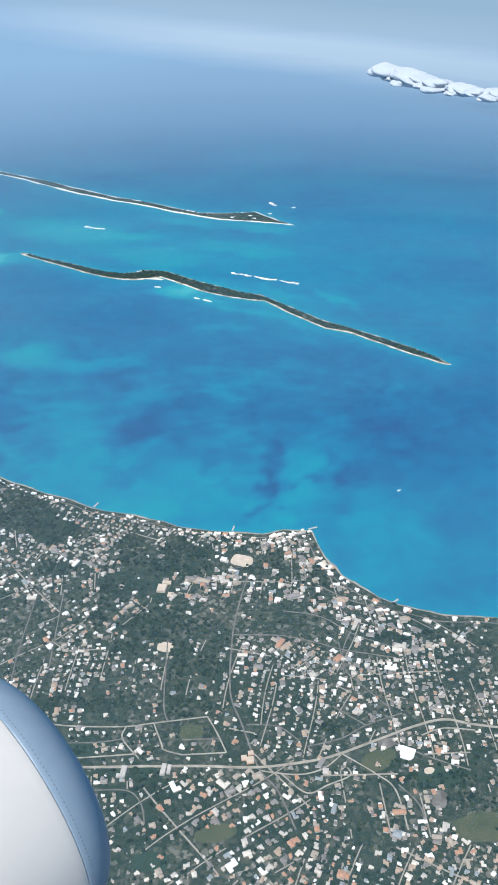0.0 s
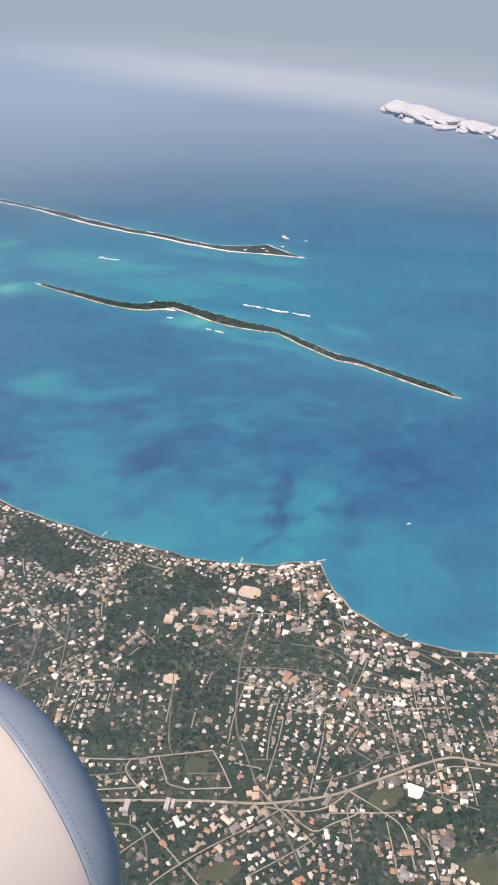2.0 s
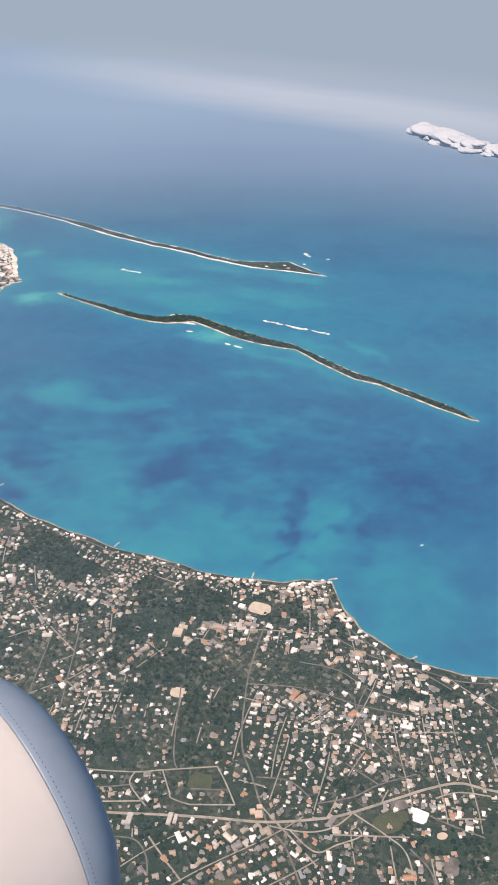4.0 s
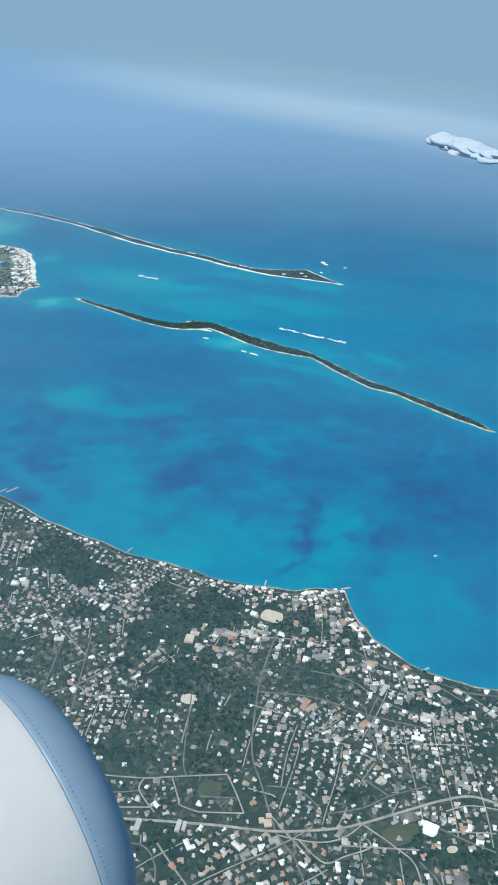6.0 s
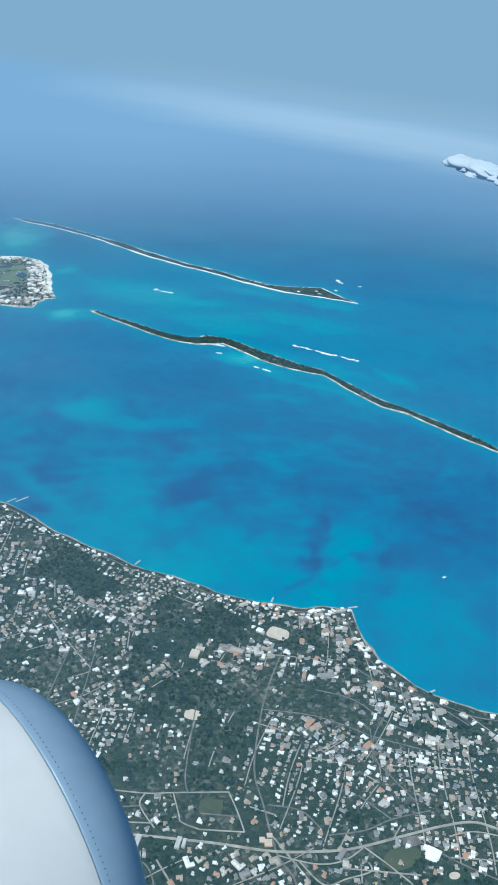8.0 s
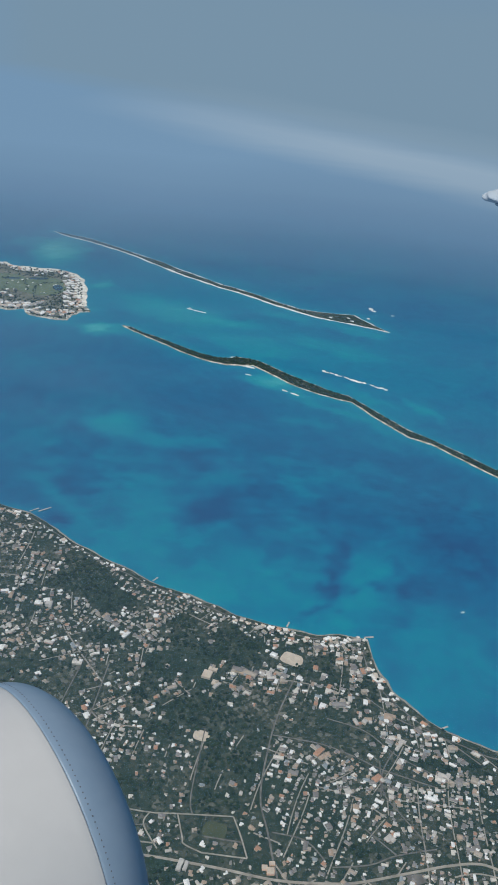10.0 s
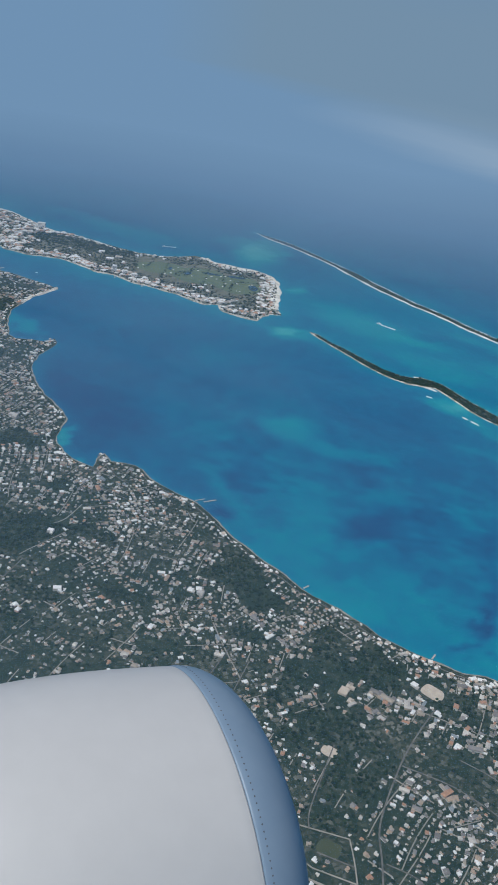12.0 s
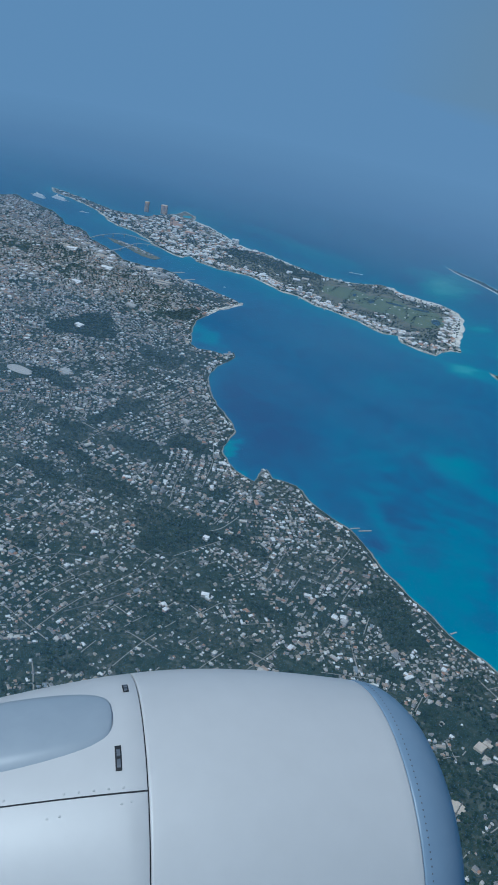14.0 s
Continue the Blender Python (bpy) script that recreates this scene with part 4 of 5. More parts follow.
def make_villa():
    n = Nodes("villa_roofing")
    r = n.node("ShaderNodeNewGeometry").outputs["Random Per Island"]
    col = n.ramp(r, ((0.0, (0.82, 0.81, 0.78)), (0.42, (0.62, 0.52, 0.42)), (0.58, (0.40, 0.37, 0.33)), (0.72, (0.74, 0.70, 0.64)), (0.88, (0.52, 0.30, 0.19))), "CONSTANT")
    col = n.mix(0.4, col, n.ramp(n.noise(1.1, 4), ((0.25, grey(0.5)), (0.7, grey(1.0)))), "MULTIPLY")
    return n.done(col, 0.75, spec=0.2)


M_VILLA = make_villa()
PICK = RNG.integers(0, len(SHAPES), len(HX))
NEAR = (HX > -100) & (HX < 95) & (HY > 240) & (HY < 340)
NEAR &= np.cumsum(NEAR) <= 290
NEAR &= ~ON_SHORE
rest = ~NEAR & ~ON_SHORE
scatter("shore_villa_walls", [q[0] for q in SHAPES], HX[ON_SHORE], HY[ON_SHORE], HT[ON_SHORE], HS[ON_SHORE], 0.5, M_WALL, "pale walls of villas strung along the shore", "houses", PICK[ON_SHORE])
scatter("shore_villa_roofs", [q[1] for q in SHAPES], HX[ON_SHORE], HY[ON_SHORE], HT[ON_SHORE], HS[ON_SHORE], 0.5, M_VILLA, "white and cream roofs of villas strung along the shore", "roofs", PICK[ON_SHORE])
scatter("house_walls", [s[0] for s in SHAPES], HX[rest], HY[rest], HT[rest], HS[rest], 0.5, M_WALL, "pale stucco walls of many small houses across the town", "houses", PICK[rest])
scatter("house_roofs", [s[1] for s in SHAPES], HX[rest], HY[rest], HT[rest], HS[rest], 0.5, M_ROOFS, "white, grey, tan and terracotta roofs across the town", "roofs", PICK[rest])
YARD = np.random.default_rng(61)
YARDS = []
for _ in range(6):
    ring = [(YARD.uniform(0.6, 1.1) * math.cos(t) * 1.5, YARD.uniform(0.5, 1.0) * math.sin(t) * 0.6, 0.06) for t in np.linspace(0, math.tau, 8)[:-1]]
    YARDS.append((ring, [tuple(range(7))]))
has = YARD.random(len(HX)) < 0.55
yx, yy = HX[has] + YARD.normal(0, 1.5, has.sum()), HY[has] + YARD.normal(0, 1.5, has.sum())
scatter("yards", YARDS, yx, yy, HT[has] + YARD.choice((0, math.pi / 2), has.sum()), HS[has] * YARD.uniform(0.7, 1.5, has.sum()), 0.5, M_YARD, "pale paved drives and bare yards beside the houses", "yards", YARD.integers(0, 6, has.sum()))
NP = len(PX)
V_TURN, V_SIZE, V_PICK = RNG.normal(0.45, 0.4, NP) + np.where(RNG.random(NP) < 0.5, math.pi / 2, 0), RNG.uniform(0.9, 1.9, NP), RNG.integers(0, len(SHAPES), NP)
scatter("villa_walls", [s[0] for s in SHAPES], PX, PY, V_TURN, V_SIZE, 0.5, M_WALL, "pale walls of villas on the hotel island", "houses", V_PICK)
scatter("villa_roofs", [s[1] for s in SHAPES], PX, PY, V_TURN, V_SIZE, 0.5, M_VILLA, "white and tan roofs of villas on the hotel island", "roofs", V_PICK)
house_meshes = []
for walls, roofs in SHAPES:
    pair = []
    for nm, (v, f), mat in (("house", walls, M_WALL), ("roof", roofs, M_ROOF)):
        me = bpy.data.meshes.new(nm)
        me.from_pydata(v, [], f)
        me.materials.append(mat)
        pair.append(me)
    house_meshes.append(pair)
for i in np.nonzero(NEAR)[0]:
    wall_me, roof_me = house_meshes[PICK[i]]
    ob = new("house", wall_me)
    ob.matrix_basis = pose(HX[i], HY[i], 0.5, 0, 0, math.degrees(HT[i])) @ Matrix.Diagonal((HS[i], HS[i], HS[i], 1))
    roof = new("roof", roof_me)
    roof.parent = ob
    tagged(ob, "small stucco house with a hipped roof among trees", "house", "houses of the near streets")

# ---------------------------------------------------------------- streets
for key, line in MAIN_ROADS.items():
    wide = 1.35 if key == "main" else 0.95 if key == "north" else 0.75
    ribbon("road", line, wide, 0.78 if key in ("main",) else 0.72 if key == "north" else 0.68, M_MAIN if key in ("main", "loop", "estate", "white_lane", "east_loop", "loop_inner") or key.startswith("block") else M_ROAD,
           "pale main road curving through the town" if key == "main" else "narrow asphalt road between the houses")


def build_streets():
    verts, faces = [], []

    def strip(k, us, vs, half, z):
        x, y = to_plan(k, us, vs)
        if not (in_town(x, y) & (x < 200) & (x > -1290)).any():
            return
        ok = (district(x, y) == k) & inside(x, y, main_outline) & (shore_distance(x, y, coast[::3]) > 5) & (town_density(x, y) > 0.34) & in_town(x, y) & ~((x > -130) & (x < -28) & (y > 294) & (y < 338))
        for i in range(len(x) - 1):
            if ok[i] and ok[i + 1]:
                dx, dy = x[i + 1] - x[i], y[i + 1] - y[i]
                ln = math.hypot(dx, dy)
                nx, ny = -dy / ln * half, dx / ln * half
                n = len(verts)
                verts.extend([(x[i] + nx, y[i] + ny, z), (x[i] - nx, y[i] - ny, z), (x[i + 1] - nx, y[i + 1] - ny, z), (x[i + 1] + nx, y[i + 1] + ny, z)])
                faces.append((n, n + 3, n + 2, n + 1))

    for k in range(len(SEEDS)):
        for u in np.arange(-8, 9, 2) * STREET[k]:
            v = np.arange(-90, 91, 5.0)
            strip(k, np.full(v.shape, u), v, 0.36, 0.60)
        for v in (np.arange(-2, 3) + 0.37) * 58:
            u = np.arange(-95, 96, 5.0)
            strip(k, u, np.full(u.shape, v), 0.48, 0.64)
    ob = put("side_streets", verts, faces, M_LANE)
    for f in ob.data.polygons:
        if f.normal.z < 0:
            f.flip()
    return tagged(ob, "grid of narrow grey side streets through the town", "streets", kind="stuff")


build_streets()


# ---------------------------------------------------------------- trees
def clump_shapes(count, seed):
    """Uneven little crowns of leaves."""
    rng = np.random.default_rng(seed)
    bm = bmesh.new()
    bmesh.ops.create_icosphere(bm, subdivisions=1, radius=1.0)
    v0 = np.array([v.co[:] for v in bm.verts])
    f0 = [tuple(v.index for v in f.verts) for f in bm.faces]
    bm.free()
    out = []
    for _ in range(count):
        r = rng.uniform(0.62, 1.2, (len(v0), 1))
        v = v0 * r * (1, rng.uniform(0.75, 1.1), 0.62)
        v[:, 2] += 0.42
        out.append((v.tolist(), f0))
    return out


def tree_places(count, box, poly, shore, dens, seed):
    rng = np.random.default_rng(seed)
    x, y = rng.uniform(box[0], box[1], count), rng.uniform(box[2], box[3], count)
    keep = inside(x, y, poly) & (rng.random(count) < dens(x, y))
    x, y = x[keep], y[keep]
    off = shore_distance(x, y, shore[::3]) > 1.2
    return x[off], y[off], rng


def leafy(x, y):
    d = 0.26 + 0.55 * lattice(x, y, 30, 3) ** 2
    d = np.where(in_spots(x, y, WOODS), 1.0, d)
    d = np.where(in_spots(x, y, CLEAR, 0.9) | near_roads(x, y, 2.2), 0.0, d)
    return d


def off_streets(x, y):
    """Thin out crowns standing right over houses."""
    cell = {}
    for a, b in zip(HX, HY):
        cell.setdefault((int(a // 4), int(b // 4)), []).append((a, b))
    ok = np.ones(len(x), bool)
    for k, (a, b) in enumerate(zip(x, y)):
        i, j = int(a // 4), int(b // 4)
        for di in (-1, 0, 1):
            for dj in (-1, 0, 1):
                for p, q in cell.get((i + di, j + dj), ()):
                    if (a - p) ** 2 + (b - q) ** 2 < 1.9:
                        ok[k] = False
    return ok


CROWNS = clump_shapes(10, 5)


def plant(name, x, y, rng, lo, hi, label):
    n = len(x)
    scatter(name, CROWNS, x, y, rng.uniform(0, 6.2, n), rng.uniform(lo, hi, n), 0.5, M_CANOPY, label, "trees", rng.integers(0, len(CROWNS), n))


tx, ty, rng = tree_places(95000, (-1270, 190, 180, 1060), main_outline, coast, lambda x, y: np.where(in_town(x, y), leafy(x, y), 0.0), 21)
ok = off_streets(tx, ty)
plant("town_trees", tx[ok], ty[ok], rng, 0.55, 1.45, "dark green broadleaf tree crowns between the houses")
tx, ty, rng = tree_places(120000, (-1270, 190, 180, 1060), main_outline, coast, lambda x, y: np.where(in_spots(x, y, WOODS) & ~in_spots(x, y, CLEAR) & ~near_roads(x, y, 1.6), 0.75, 0.0), 29)
plant("wood_trees", tx, ty, rng, 0.8, 1.9, "dense dark green woodland crowns between the housing estates")
tx, ty, rng = tree_places(60000, (-1270, -375, 940, 1260), resort, resort + resort[:1], lambda x, y: np.where(in_spots(x, y, GOLF), np.where(np.abs(lattice(x * 1.0 + y * 0.35, y * 0.5 - x * 0.3, 24, 61) - 0.5) < 0.04, 0.4, 0.006), np.where(shore_distance(x, y, WOODED) < 22, 0.95, 0.34)), 22)
plant("resort_trees", tx, ty, rng, 0.8, 1.7, "dark green trees over the hotel island")
tx, ty, rng = tree_places(30000, (-335, 175, 755, 1065), long_cay, long_cay + long_cay[:1], lambda x, y: 1.0 + 0 * x, 23)
ok = shore_distance(tx, ty, long_cay[::2] + long_cay[:1]) > 0.8
plant("cay_scrub", tx[ok], ty[ok], rng, 0.8, 1.8, "low dark green scrub covering the long thin cay")
tx, ty, rng = tree_places(9000, (-600, 30, 1160, 1480), far_cay, far_cay + far_cay[:1], lambda x, y: 0.32 + 0 * x, 24)
plant("far_scrub", tx, ty, rng, 1.0, 2.0, "patchy scrub on the distant cay")


# ---------------------------------------------------------------- landmarks
def blob_sheet(name, cx, cy, a, b, z, material, label, category, seed, turn=0.0, corners=28, square=0.0):
    bm = bmesh.new()
    vs = []
    for k in range(corners):
        t = k * math.tau / corners
        c, s = math.cos(t), math.sin(t)
        q = (abs(c) ** 4 + abs(s) ** 4) ** -0.25 if square else 1.0
        r = (1 - square + square * q) * (1 + 0.12 * noise.noise(Vector((c * 1.5, s * 1.5, seed))))
        x, y = a * c * r, b * s * r
        vs.append(bm.verts.new((cx + x * math.cos(turn) - y * math.sin(turn), cy + x * math.sin(turn) + y * math.cos(turn), z)))
    top = bm.faces.new(vs)
    low = bmesh.ops.extrude_face_region(bm, geom=[top])["geom"]
    bmesh.ops.translate(bm, verts=[v for v in low if isinstance(v, bmesh.types.BMVert)], vec=(0, 0, -0.4))
    bmesh.ops.recalc_face_normals(bm, faces=bm.faces)
    return tagged(part(name, bm, material), label, category, kind="structure")


blob_sheet("field", -46, 323, 6.5, 5, 0.66, M_LAWN, "dry olive-green playing field", "field", 1.0, 0.0, 28, 0.9)
blob_sheet("field", 56, 307, 11, 6, 0.66, M_LAWN, "wide green field beside the warehouse", "field", 2.0, 0.5)
blob_sheet("field", 87, 297, 12, 6.5, 0.67, M_PARK, "dark green field with worn patches by the trees", "field", 2.6, 0.2)
blob_sheet("field", -107, 310, 10, 4.6, 0.66, M_PARK, "dark green park square inside a ring of lanes", "field", 2.9, -0.1, 28, 0.9)
blob_sheet("field", -69, 297, 5, 4, 0.66, M_PARK, "small dark green square between halls", "field", 3.4, -0.1, 28, 0.9)
blob_sheet("field", 104, 269, 16, 8, 0.66, M_LAWN, "olive-green grass field", "field", 3.0, 0.2)
blob_sheet("field", -29, 262, 11, 5, 0.66, M_LAWN, "green open field among houses", "field", 3.6, 0.2)
blob_sheet("field", -60, 246, 9, 5, 0.66, M_PARK, "dark green sports field edged by lanes", "field", 3.8, 0.0, 28, 0.9)
blob_sheet("bare_lot", -24, 469, 7.5, 6, 0.68, M_BARE, "bare pinkish marl building lot", "lot", 4.0, -0.35, 24, 0.9)
blob_sheet("bare_lot", 82, 301, 3, 2, 0.72, M_BARE, "patch of bare earth by the trees", "lot", 5.0, 0.4)
blob_sheet("paved_court", 85, 284, 4, 5, 0.70, M_ROAD, "grey paved yard among dark trees", "yard", 6.0, -0.3, 24, 0.9)
blob_sheet("bare_lot", -68, 387, 5, 4, 0.66, M_BARE, "pale cleared lot among houses", "lot", 6.5, -0.2, 24, 0.8)
blob_sheet("car_park", 61, 318, 5, 3, 0.70, M_ROAD, "grey asphalt car park beside the warehouse", "car park", 6.8, 0.3, 24, 0.9)
for x, y, a, b, t in ((-609, 1164, 38, 30, 0.3), (-545, 1170, 42, 38, 0.2), (-484, 1171, 36, 42, 0.5)):
    blob_sheet("fairway", x, y, a, b, 0.62 + 0.01 * (y % 7), M_GOLF, "pale green golf fairways between trees", "golf course", x * 0.1, t)
for x, y, a, b, t in ((-460, 1173, 7, 13, 0.5), (-501, 1203, 15, 5, 0.3), (-537, 1191, 14, 4, 0.3), (-565, 1168, 4, 9, 0.2), (-597, 1171, 3, 8, 0.4)):
    blob_sheet("pond", x, y, a, b, 0.80, M_POND, "dark still pond in the golf course", "pond", x * 0.2, t)
BUNKER = np.random.default_rng(77)
for k in range(26):
    gx, gy, ga, gb = GOLF[k % 3]
    blob_sheet("bunker", gx + BUNKER.uniform(-0.7, 0.7) * ga, gy + BUNKER.uniform(-0.7, 0.7) * gb, BUNKER.uniform(1.0, 2.4), BUNKER.uniform(0.9, 1.7), 0.82, M_SAND, "small pale sand bunker in the golf course", "bunker", k * 1.3, BUNKER.uniform(0, 3), 12)
blob_sheet("bare_lot", -958, 1166, 9, 14, 0.72, M_BARE, "tan paved court between hotel wings", "lot", 7.7, 0.7, 24, 0.8)
blob_sheet("bare_lot", -675, 587, 17, 8, 0.72, M_CONC, "grey dusty quarry lot at the edge of town", "lot", 7.9, 0.1)
blob_sheet("lagoon", -885, 1089, 6, 10, 0.7, M_LAGOON, "bright turquoise lagoon by the harbour", "lagoon", 8.0, 0.5)
blob_sheet("lagoon", -1023, 1279, 8, 9, 0.7, M_LAGOON, "round turquoise cove lagoon at the beach", "lagoon", 9.0, 0.2)
blob_sheet("lagoon", -474, 1098, 12, 4, 0.7, M_POND, "narrow dark marina basin between villas", "lagoon", 9.4, 0.55)
REEF = np.random.default_rng(41)
for k in range(24):
    if k < 16 and k % 6 == 5:
        continue
    if k < 16:
        x, y = -56 + 5.1 * k + REEF.uniform(-1.5, 1.5), 992 - 2.1 * k + REEF.uniform(-1.6, 1.6)
    else:
        x, y = REEF.normal(-39, 22), 1201 + REEF.normal(0, 7)
    blob_sheet("sandbar", x, y, REEF.uniform(2.2, 4.6), REEF.uniform(1.0, 2.2), 0.3 + 0.01 * k, M_SURF, "low pale rocks washed by surf", "sandbar", k * 2.1, REEF.uniform(-0.7, 0.0), 14)
for x, y, a, b, t in ((-12, 1256, 3, 5, 0.5), (-8, 1248, 4, 2, -0.4), (20, 1237, 3, 1.5, 0.2), (-92, 918, 4, 1.5, -0.5), (-80, 912, 6, 1.4, -0.5), (-140, 950, 4, 1.4, -0.2), (-164, 997, 7, 3, -0.1), (-147, 975, 12, 2.4, -0.3)):
    blob_sheet("sandbar", x, y, a, b, 0.35, M_SURF, "low pale sandbar washed by surf", "sandbar", x * 0.3, t)


def block(name, x, y, turn, sx, sy, sz, wall, roof, label, category="building", floors=0, wings=()):
    """A building with a parapet roof, window bands and optional wings."""
    base = empty(name, x, y, 0.5, turn)
    bm = bmesh.new()
    add_box(bm, 0, 0, -0.3, sx, sy, sz + 0.3, 0.05)
    for wx, wy, ws, wd, wh in wings:
        add_box(bm, wx, wy, -0.3, ws, wd, wh + 0.3, 0.05)
    part("wall", bm, wall, base)
    bm = bmesh.new()
    add_box(bm, 0, 0, sz + 0.003, sx - 0.4, sy - 0.4, 0.15)
    for wx, wy, ws, wd, wh in wings:
        add_box(bm, wx, wy, wh + 0.003, ws - 0.4, wd - 0.4, 0.12)
    part("roof", bm, roof, base)
    for k in range(floors):
        bm = bmesh.new()
        z = 0.35 + (sz - 0.5) * k / floors
        add_box(bm, 0, 0, z, sx + 0.03, sy * 0.82, (sz - 0.5) / floors * 0.38)
        add_box(bm, 0, 0, z, sx * 0.82, sy + 0.03, (sz - 0.5) / floors * 0.38)
        part("window_band", bm, M_GLASS, base, "row of dark windows")
    return tagged(base, label, category)


block("warehouse", 72, 312, -22, 7.5, 5.5, 1.6, M_WHITE, M_WHITE, "large white flat-roofed warehouse with a yard", wings=((-4.6, 1.2, 2.4, 3, 1.2), (0, -3.6, 6, 2, 0.9)))
block("school", -76, 439, -6, 6, 7, 1.6, M_BARE, M_BARE, "tan flat-roofed hall with a cream annexe", wings=((2, 6, 6, 3, 1.3), (7, -5, 4, 4, 1.0)))
block("hall", -80, 296, -6, 3, 7, 1.4, M_CONC, M_CONC, "long low grey-roofed meeting hall", wings=((-1.8, -2.5, 3, 2, 1.2),))
block("hall", -59, 298, -6, 2.6, 7, 1.3, M_CONC, M_CONC, "long grey-roofed hall beside a road", wings=((3.0, 0.5, 2, 5.5, 1.2),))
block("hall", -108, 296, -6, 2.0, 6, 1.3, M_CONC, M_CONC, "narrow grey-roofed hall beside a road", wings=((2.4, 0.5, 1.6, 4.5, 1.2),))
block("school", -142, 289, -4, 5, 5, 1.4, M_CONC, M_CONC, "grey school wings round a green court", wings=((8.5, -4.6, 16, 2, 1.3), (17, 0, 2.4, 7, 1.3), (14, 4.6, 5, 2, 1.3)))
block("clubhouse", -13, 305, 10, 4, 4, 1.2, M_CORAL, M_BARE, "tan-roofed building with a courtyard", wings=((-3, 2, 3, 3, 1.0), (1, 4.6, 3, 2.4, 1.0)))
block("hotel_tower", -1082, 1233, 20, 7, 6, 18, M_CORAL, M_CONC, "tall coral-pink slab hotel tower", "hotel", 9)
block("hotel_tower", -1056, 1252, 20, 11, 7, 16, M_CORAL, M_CONC, "broad coral-pink hotel tower", "hotel", 9, wings=((0, 6, 7, 5, 13),))
block("hotel_tower", -994, 1204, 20, 7, 7, 14, M_CORAL, M_CORAL, "orange-pink stepped hotel block", "hotel", 6, wings=((7, 0, 7, 6, 9), (14, 1, 10, 6, 5)))
block("hotel", -942, 1191, 20, 18, 6, 4, M_CORAL, M_CORAL, "low coral-roofed hotel wing", "hotel", 2)
block("hotel", -654, 1103, 22, 6, 6, 8, M_WHITE, M_WHITE, "white high-rise apartment block by the channel", "hotel", 5)
block("hotel", -636, 1103, 22, 7, 4, 4.5, M_WHITE, M_WHITE, "white apartment block by the channel", "hotel", 3)
block("hotel", -617, 1098, 22, 8, 4, 4.5, M_WHITE, M_WHITE, "white apartment block by the water", "hotel", 3)
block("hotel", -598, 1095, 24, 8, 4, 4, M_WHITE, M_WHITE, "long white apartment block by the water", "hotel", 3)
block("hotel", -688, 1145, 22, 11, 8, 2.5, M_CONC, M_WHITE, "wide white-roofed low hotel", "hotel", 2)
block("hotel", -682, 1162, 22, 11, 8, 2.5, M_CONC, M_BARE, "wide tan-roofed low hotel", "hotel", 2)
block("hotel", -717, 1169, 22, 9, 6, 2.5, M_CONC, M_WHITE, "pale low hotel among trees", "hotel", 2)
block("hotel", -865, 1219, 20, 12, 6, 8, M_WHITE, M_WHITE, "pale beach hotel above the sand", "hotel", 4)
block("market", -790, 949, 25, 24, 6, 2.0, M_CONC, M_BARE, "long low tan-roofed market sheds", "building", 0, ((0, -9, 20, 5, 1.8),))
PORT = np.random.default_rng(5)
for k in range(46):
    q = PORT.random()
    x, y = -1000 + 205 * q + PORT.normal(0, 9), 968 + 8 * q + PORT.normal(0, 12)
    if not inside(np.array([x]), np.array([y]), main_outline)[0] or shore_distance(np.array([x]), np.array([y]), coast[::2])[0] < 7:
        continue
    a, b = PORT.uniform(5, 14), PORT.uniform(4, 8)
    block("port_shed", x, y, 25 + PORT.choice((0, 90)) + PORT.normal(0, 6), a, b, PORT.uniform(1.5, 3), M_CONC, (M_WHITE, M_CONC, M_BARE)[k % 3], "flat-roofed shed in the harbour district", "building", 0, ((a * 0.2, -b * 0.7, a * 0.5, b * 0.6, 1.4),))
for x, y, t, a, b in ((-748, 838, 12, 14, 7), (-878, 924, 20, 18, 9), (-973, 945, 25, 16, 9), (-733, 730, 4, 11, 7), (-642, 623, 0, 12, 8), (-482, 635, 10, 9, 5), (-855, 842, 10, 14, 7), (-337, 489, 12, 5, 4), (-291, 431, 30, 6, 4), (-201, 481, 5, 5, 4)):
    block("commercial_building", x, y, t, a, b, 2.2, M_CONC, M_WHITE if x % 20 < 10 else M_CONC, "low flat-roofed commercial building", "building", 0, ((a * 0.3, -b * 0.7, a * 0.5, b * 0.6, 1.8),))


def build_bridge(pts, width, rise, label):
    line = smooth_line(pts, 10)
    base = empty("bridge", *pts[0], 0)
    base.matrix_basis = Matrix()
    n = len(line)
    verts, faces = [], []
    for i, (x, y) in enumerate(line):
        a, b = line[max(0, i - 1)], line[min(n - 1, i + 1)]
        ln = math.hypot(b[0] - a[0], b[1] - a[1])
        nx, ny = -(b[1] - a[1]) / ln * width / 2, (b[0] - a[0]) / ln * width / 2
        z = 0.9 + rise * math.sin(math.pi * i / (n - 1))
        verts += [(x + nx, y + ny, z), (x - nx, y - ny, z), (x - nx, y - ny, z - 0.6), (x + nx, y + ny, z - 0.6)]
    for i in range(n - 1):
        p, q = 4 * i, 4 * i + 4
        faces += [(p, p + 1, q + 1, q), (p + 1, p + 2, q + 2, q + 1), (p + 2, p + 3, q + 3, q + 2), (p + 3, p, q, q + 3)]
    put("deck", verts, faces, M_CONC, base)
    for i in range(4, n - 3, 5):
        x, y = line[i]
        z = 0.3 + rise * math.sin(math.pi * i / (n - 1))
        bm = bmesh.new()
        add_box(bm, x, y, -1.5, 1.0, 1.6, z + 1.5, 0.06)
        part("pier", bm, M_CONC, base)
    return tagged(base, label, "bridge")


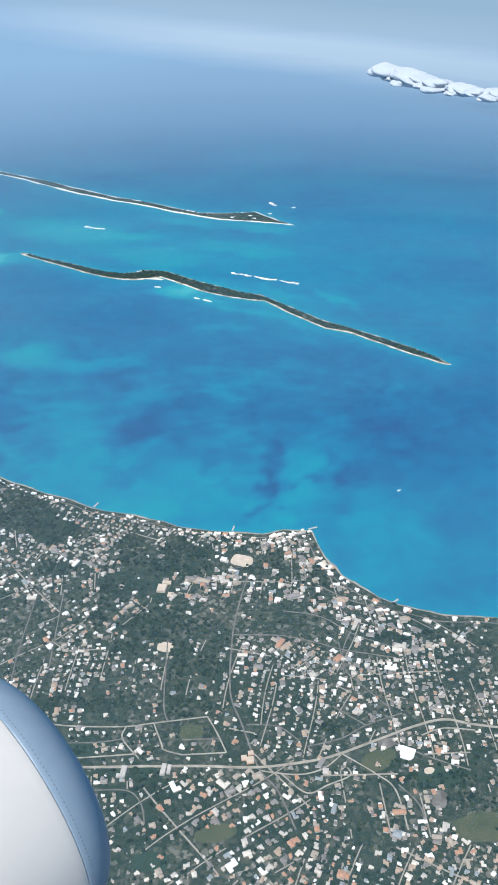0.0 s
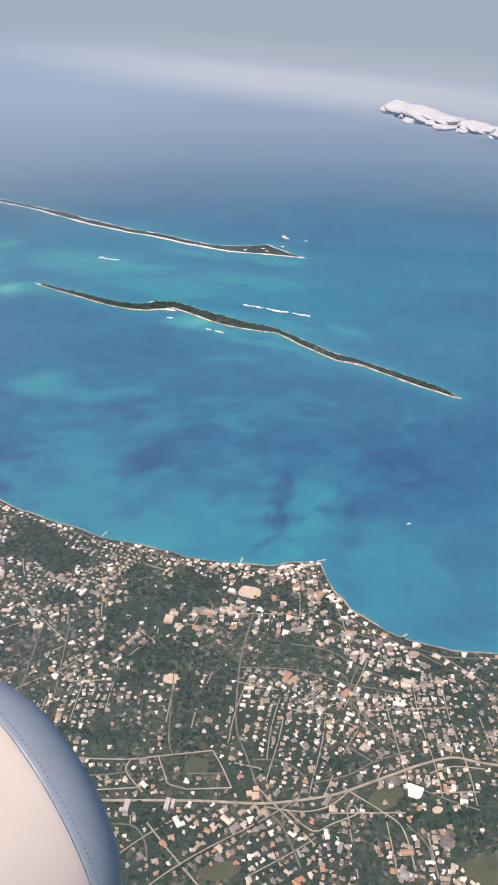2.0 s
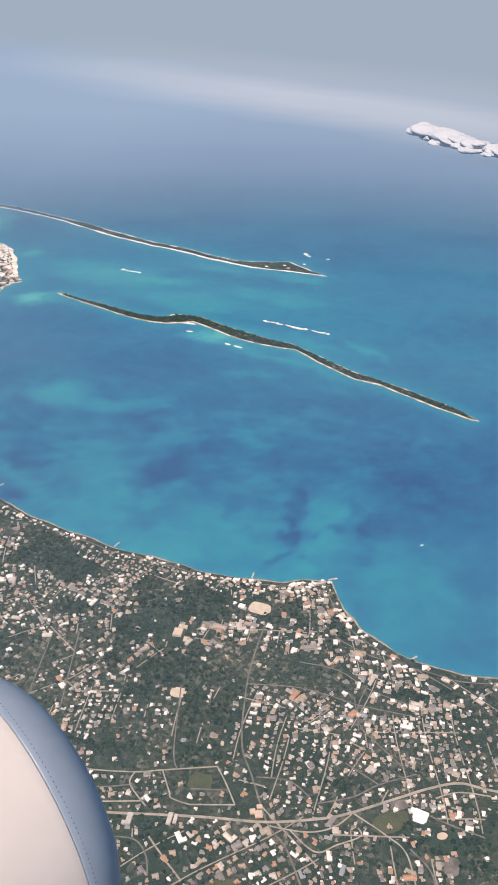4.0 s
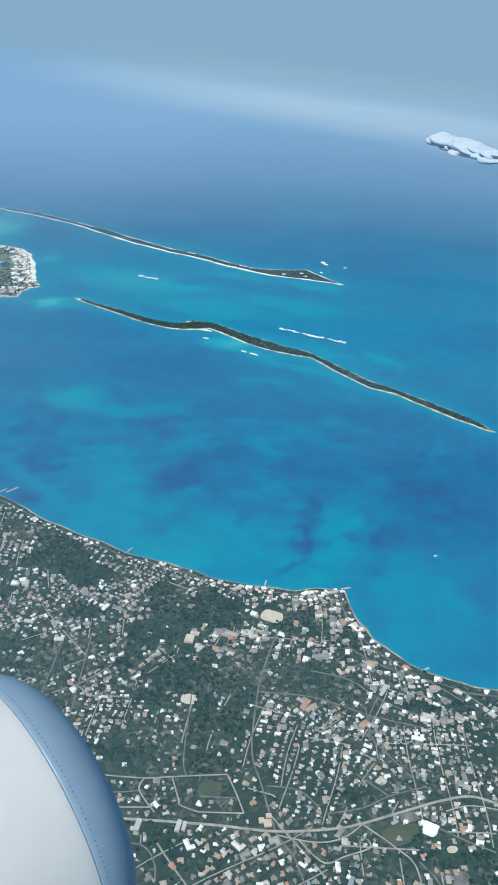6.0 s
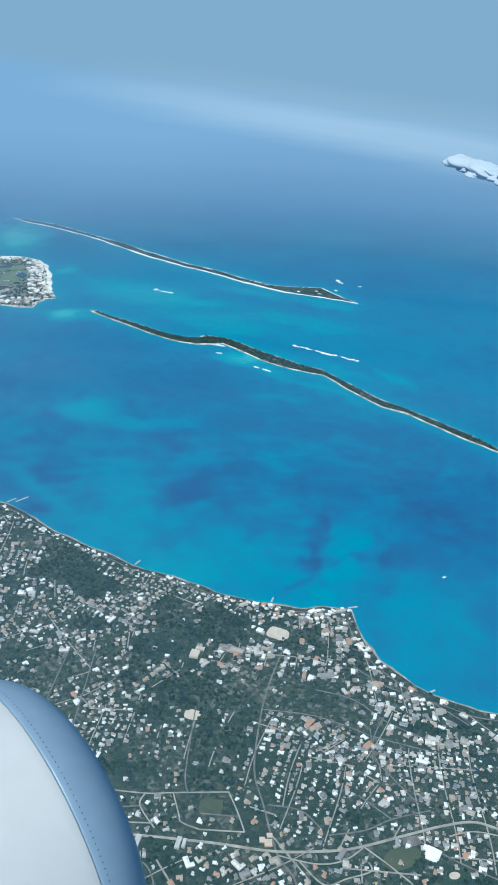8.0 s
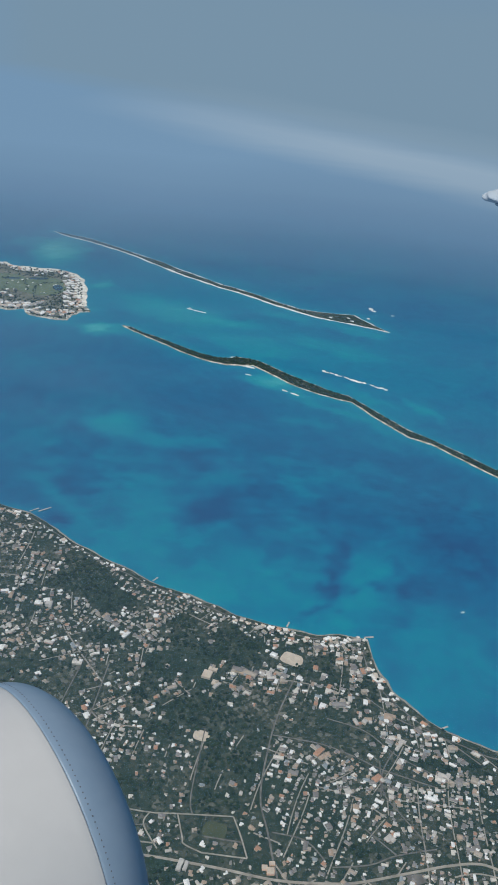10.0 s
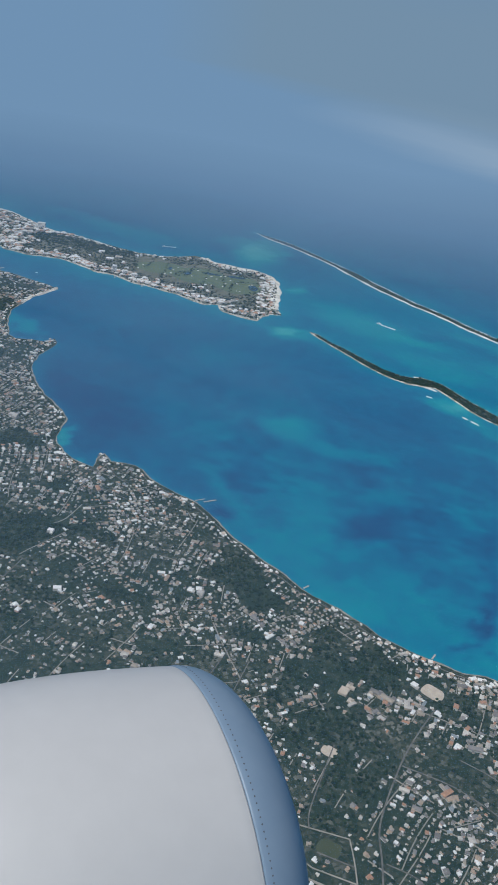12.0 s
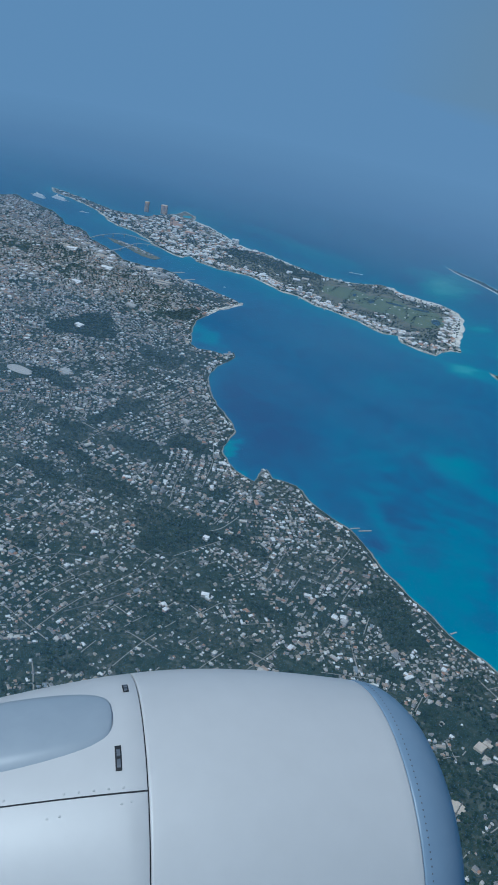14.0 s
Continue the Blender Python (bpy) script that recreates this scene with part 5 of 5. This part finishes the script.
build_bridge([(-1003, 1010), (-997, 1040), (-980, 1073), (-942, 1086)], 1.8, 4.5, "high concrete bridge across the harbour channel")
build_bridge([(-936, 987), (-932, 1011), (-937, 1055), (-915, 1082)], 1.6, 3.5, "low concrete bridge across the harbour channel")
pen = ragged([(-993, 1042), (-972, 1047), (-942, 1048), (-913, 1043), (-872, 1036), (-873, 1021), (-899, 1019), (-936, 1029), (-969, 1032)], 5, 0.8, 8.0, True)
land_sheet("harbour_cay", pen, 0.6, M_RESORT, "narrow built-up cay in the harbour", "island")


for k in range(18):
    q = k / 17
    x, y = -965 + 75 * q + PORT.uniform(-3, 3), 1041 - 9 * q + PORT.uniform(-3, 3)
    block("port_shed", x, y, 45 + PORT.normal(0, 8), PORT.uniform(2.5, 5), PORT.uniform(2, 3.5), PORT.uniform(1.2, 2), M_CONC, (M_WHITE, M_BARE)[k % 2], "small flat-roofed shed on the harbour cay", "building")


def build_jetty(x, y, turn, length, width, label):
    base = empty("jetty", x, y, 0, turn)
    bm = bmesh.new()
    add_box(bm, length / 2, 0, 0.35, length, width, 0.25, 0.03)
    part("deck", bm, M_CONC, base)
    for k in range(max(2, int(length / 4))):
        for s in (-1, 1):
            bm = bmesh.new()
            bmesh.ops.create_cone(bm, cap_ends=True, segments=8, radius1=0.2, radius2=0.18, depth=1.6)
            bmesh.ops.translate(bm, verts=bm.verts, vec=(1 + k * 4, s * width * 0.4, 0.0))
            part("pile", bm, M_CONC, base)
    return tagged(base, label, "jetty")


for x, y, t, ln, w in ((-570, 811, 60, 12, 4), (-366, 607, 80, 9, 4), (-256, 597, 50, 12, 1.2), (-263, 595, 52, 9, 1.1), (23, 505, 20, 7, 1.4), (-138, 529, 65, 6, 1.1), (-32, 502, 80, 6, 1.1),
                       (-642, 1085, -60, 14, 1.5), (-591, 1074, -60, 10, 1.5), (76, 429, 40, 5, 1.2), (-783, 989, 60, 16, 3), (-815, 1000, 60, 18, 3), (-1234, 1141, 5, 42, 3), (-1263, 1118, 5, 36, 3)):
    build_jetty(x, y, t, ln, w, "narrow concrete jetty running out from the shore")


def build_boat(x, y, turn, scale, wake, label):
    base = empty("motor_boat", x, y, 0.05, turn)
    bm = bmesh.new()
    ring = [(-2.2, -0.7), (1.0, -0.75), (2.4, 0), (1.0, 0.75), (-2.2, 0.7)]
    lo = [bm.verts.new((a * 0.85 * scale, b * 0.6 * scale, -0.2 * scale)) for a, b in ring]
    hi = [bm.verts.new((a * scale, b * scale, 0.55 * scale)) for a, b in ring]
    for k in range(5):
        bm.faces.new((lo[k], lo[(k + 1) % 5], hi[(k + 1) % 5], hi[k]))
    bm.faces.new(hi), bm.faces.new(lo[::-1])
    part("hull", bm, M_BOAT, base)
    bm = bmesh.new()
    add_box(bm, -0.3 * scale, 0, 0.55 * scale, 1.6 * scale, 0.9 * scale, 0.6 * scale, 0.1 * scale)
    part("cabin", bm, M_BOAT, base)
    if wake:
        bm = bmesh.new()
        vs = [bm.verts.new(v) for v in ((-1.5 * scale, -0.5 * scale, 0.02), (-wake, -wake * 0.06, 0.02), (-wake, wake * 0.06, 0.02), (-1.5 * scale, 0.5 * scale, 0.02))]
        face = bm.faces.new(vs)
        up = bmesh.ops.extrude_face_region(bm, geom=[face])["geom"]
        bmesh.ops.translate(bm, verts=[v for v in up if isinstance(v, bmesh.types.BMVert)], vec=(0, 0, 0.2))
        bmesh.ops.recalc_face_normals(bm, faces=bm.faces)
        part("wake", bm, M_WAKE, base, "white foaming wake")
    return tagged(base, label, "boat")


build_boat(-260, 1154, 165, 2.0, 26, "small white motor boat trailing a wake")
build_boat(-1128, 1116, 220, 2.0, 12, "white motor boat in the harbour channel")
build_boat(-729, 1016, 30, 0.9, 0, "small white boat at anchor")
build_boat(94, 554, 30, 0.8, 0, "small white boat at anchor")
build_boat(-663, 1272, 210, 1.4, 20, "small boat trailing a wake off the beach")


def build_ship(x, y, turn, length, label):
    base = empty("cruise_ship", x, y, 0, turn)
    for nm, z, h, f, w, mat in (("hull", -0.5, 2.6, 1.0, 5.2, M_BOAT), ("deck_house", 2.1, 2.2, 0.82, 4.6, M_WHITE), ("upper_deck", 4.3, 1.2, 0.6, 3.8, M_WHITE)):
        bm = bmesh.new()
        add_box(bm, 0, 0, z, length * f, w, h, 0.4)
        part(nm, bm, mat, base)
    bm = bmesh.new()
    add_box(bm, -length * 0.2, 0, 5.5, 3, 2, 2.4, 0.3)
    part("funnel", bm, M_WHITE, base)
    return tagged(base, label, "ship")


build_ship(-1212, 1140, 5, 30, "white cruise ship moored at the harbour quay")
build_ship(-1239, 1116, 5, 28, "white cruise ship moored beside a pier")
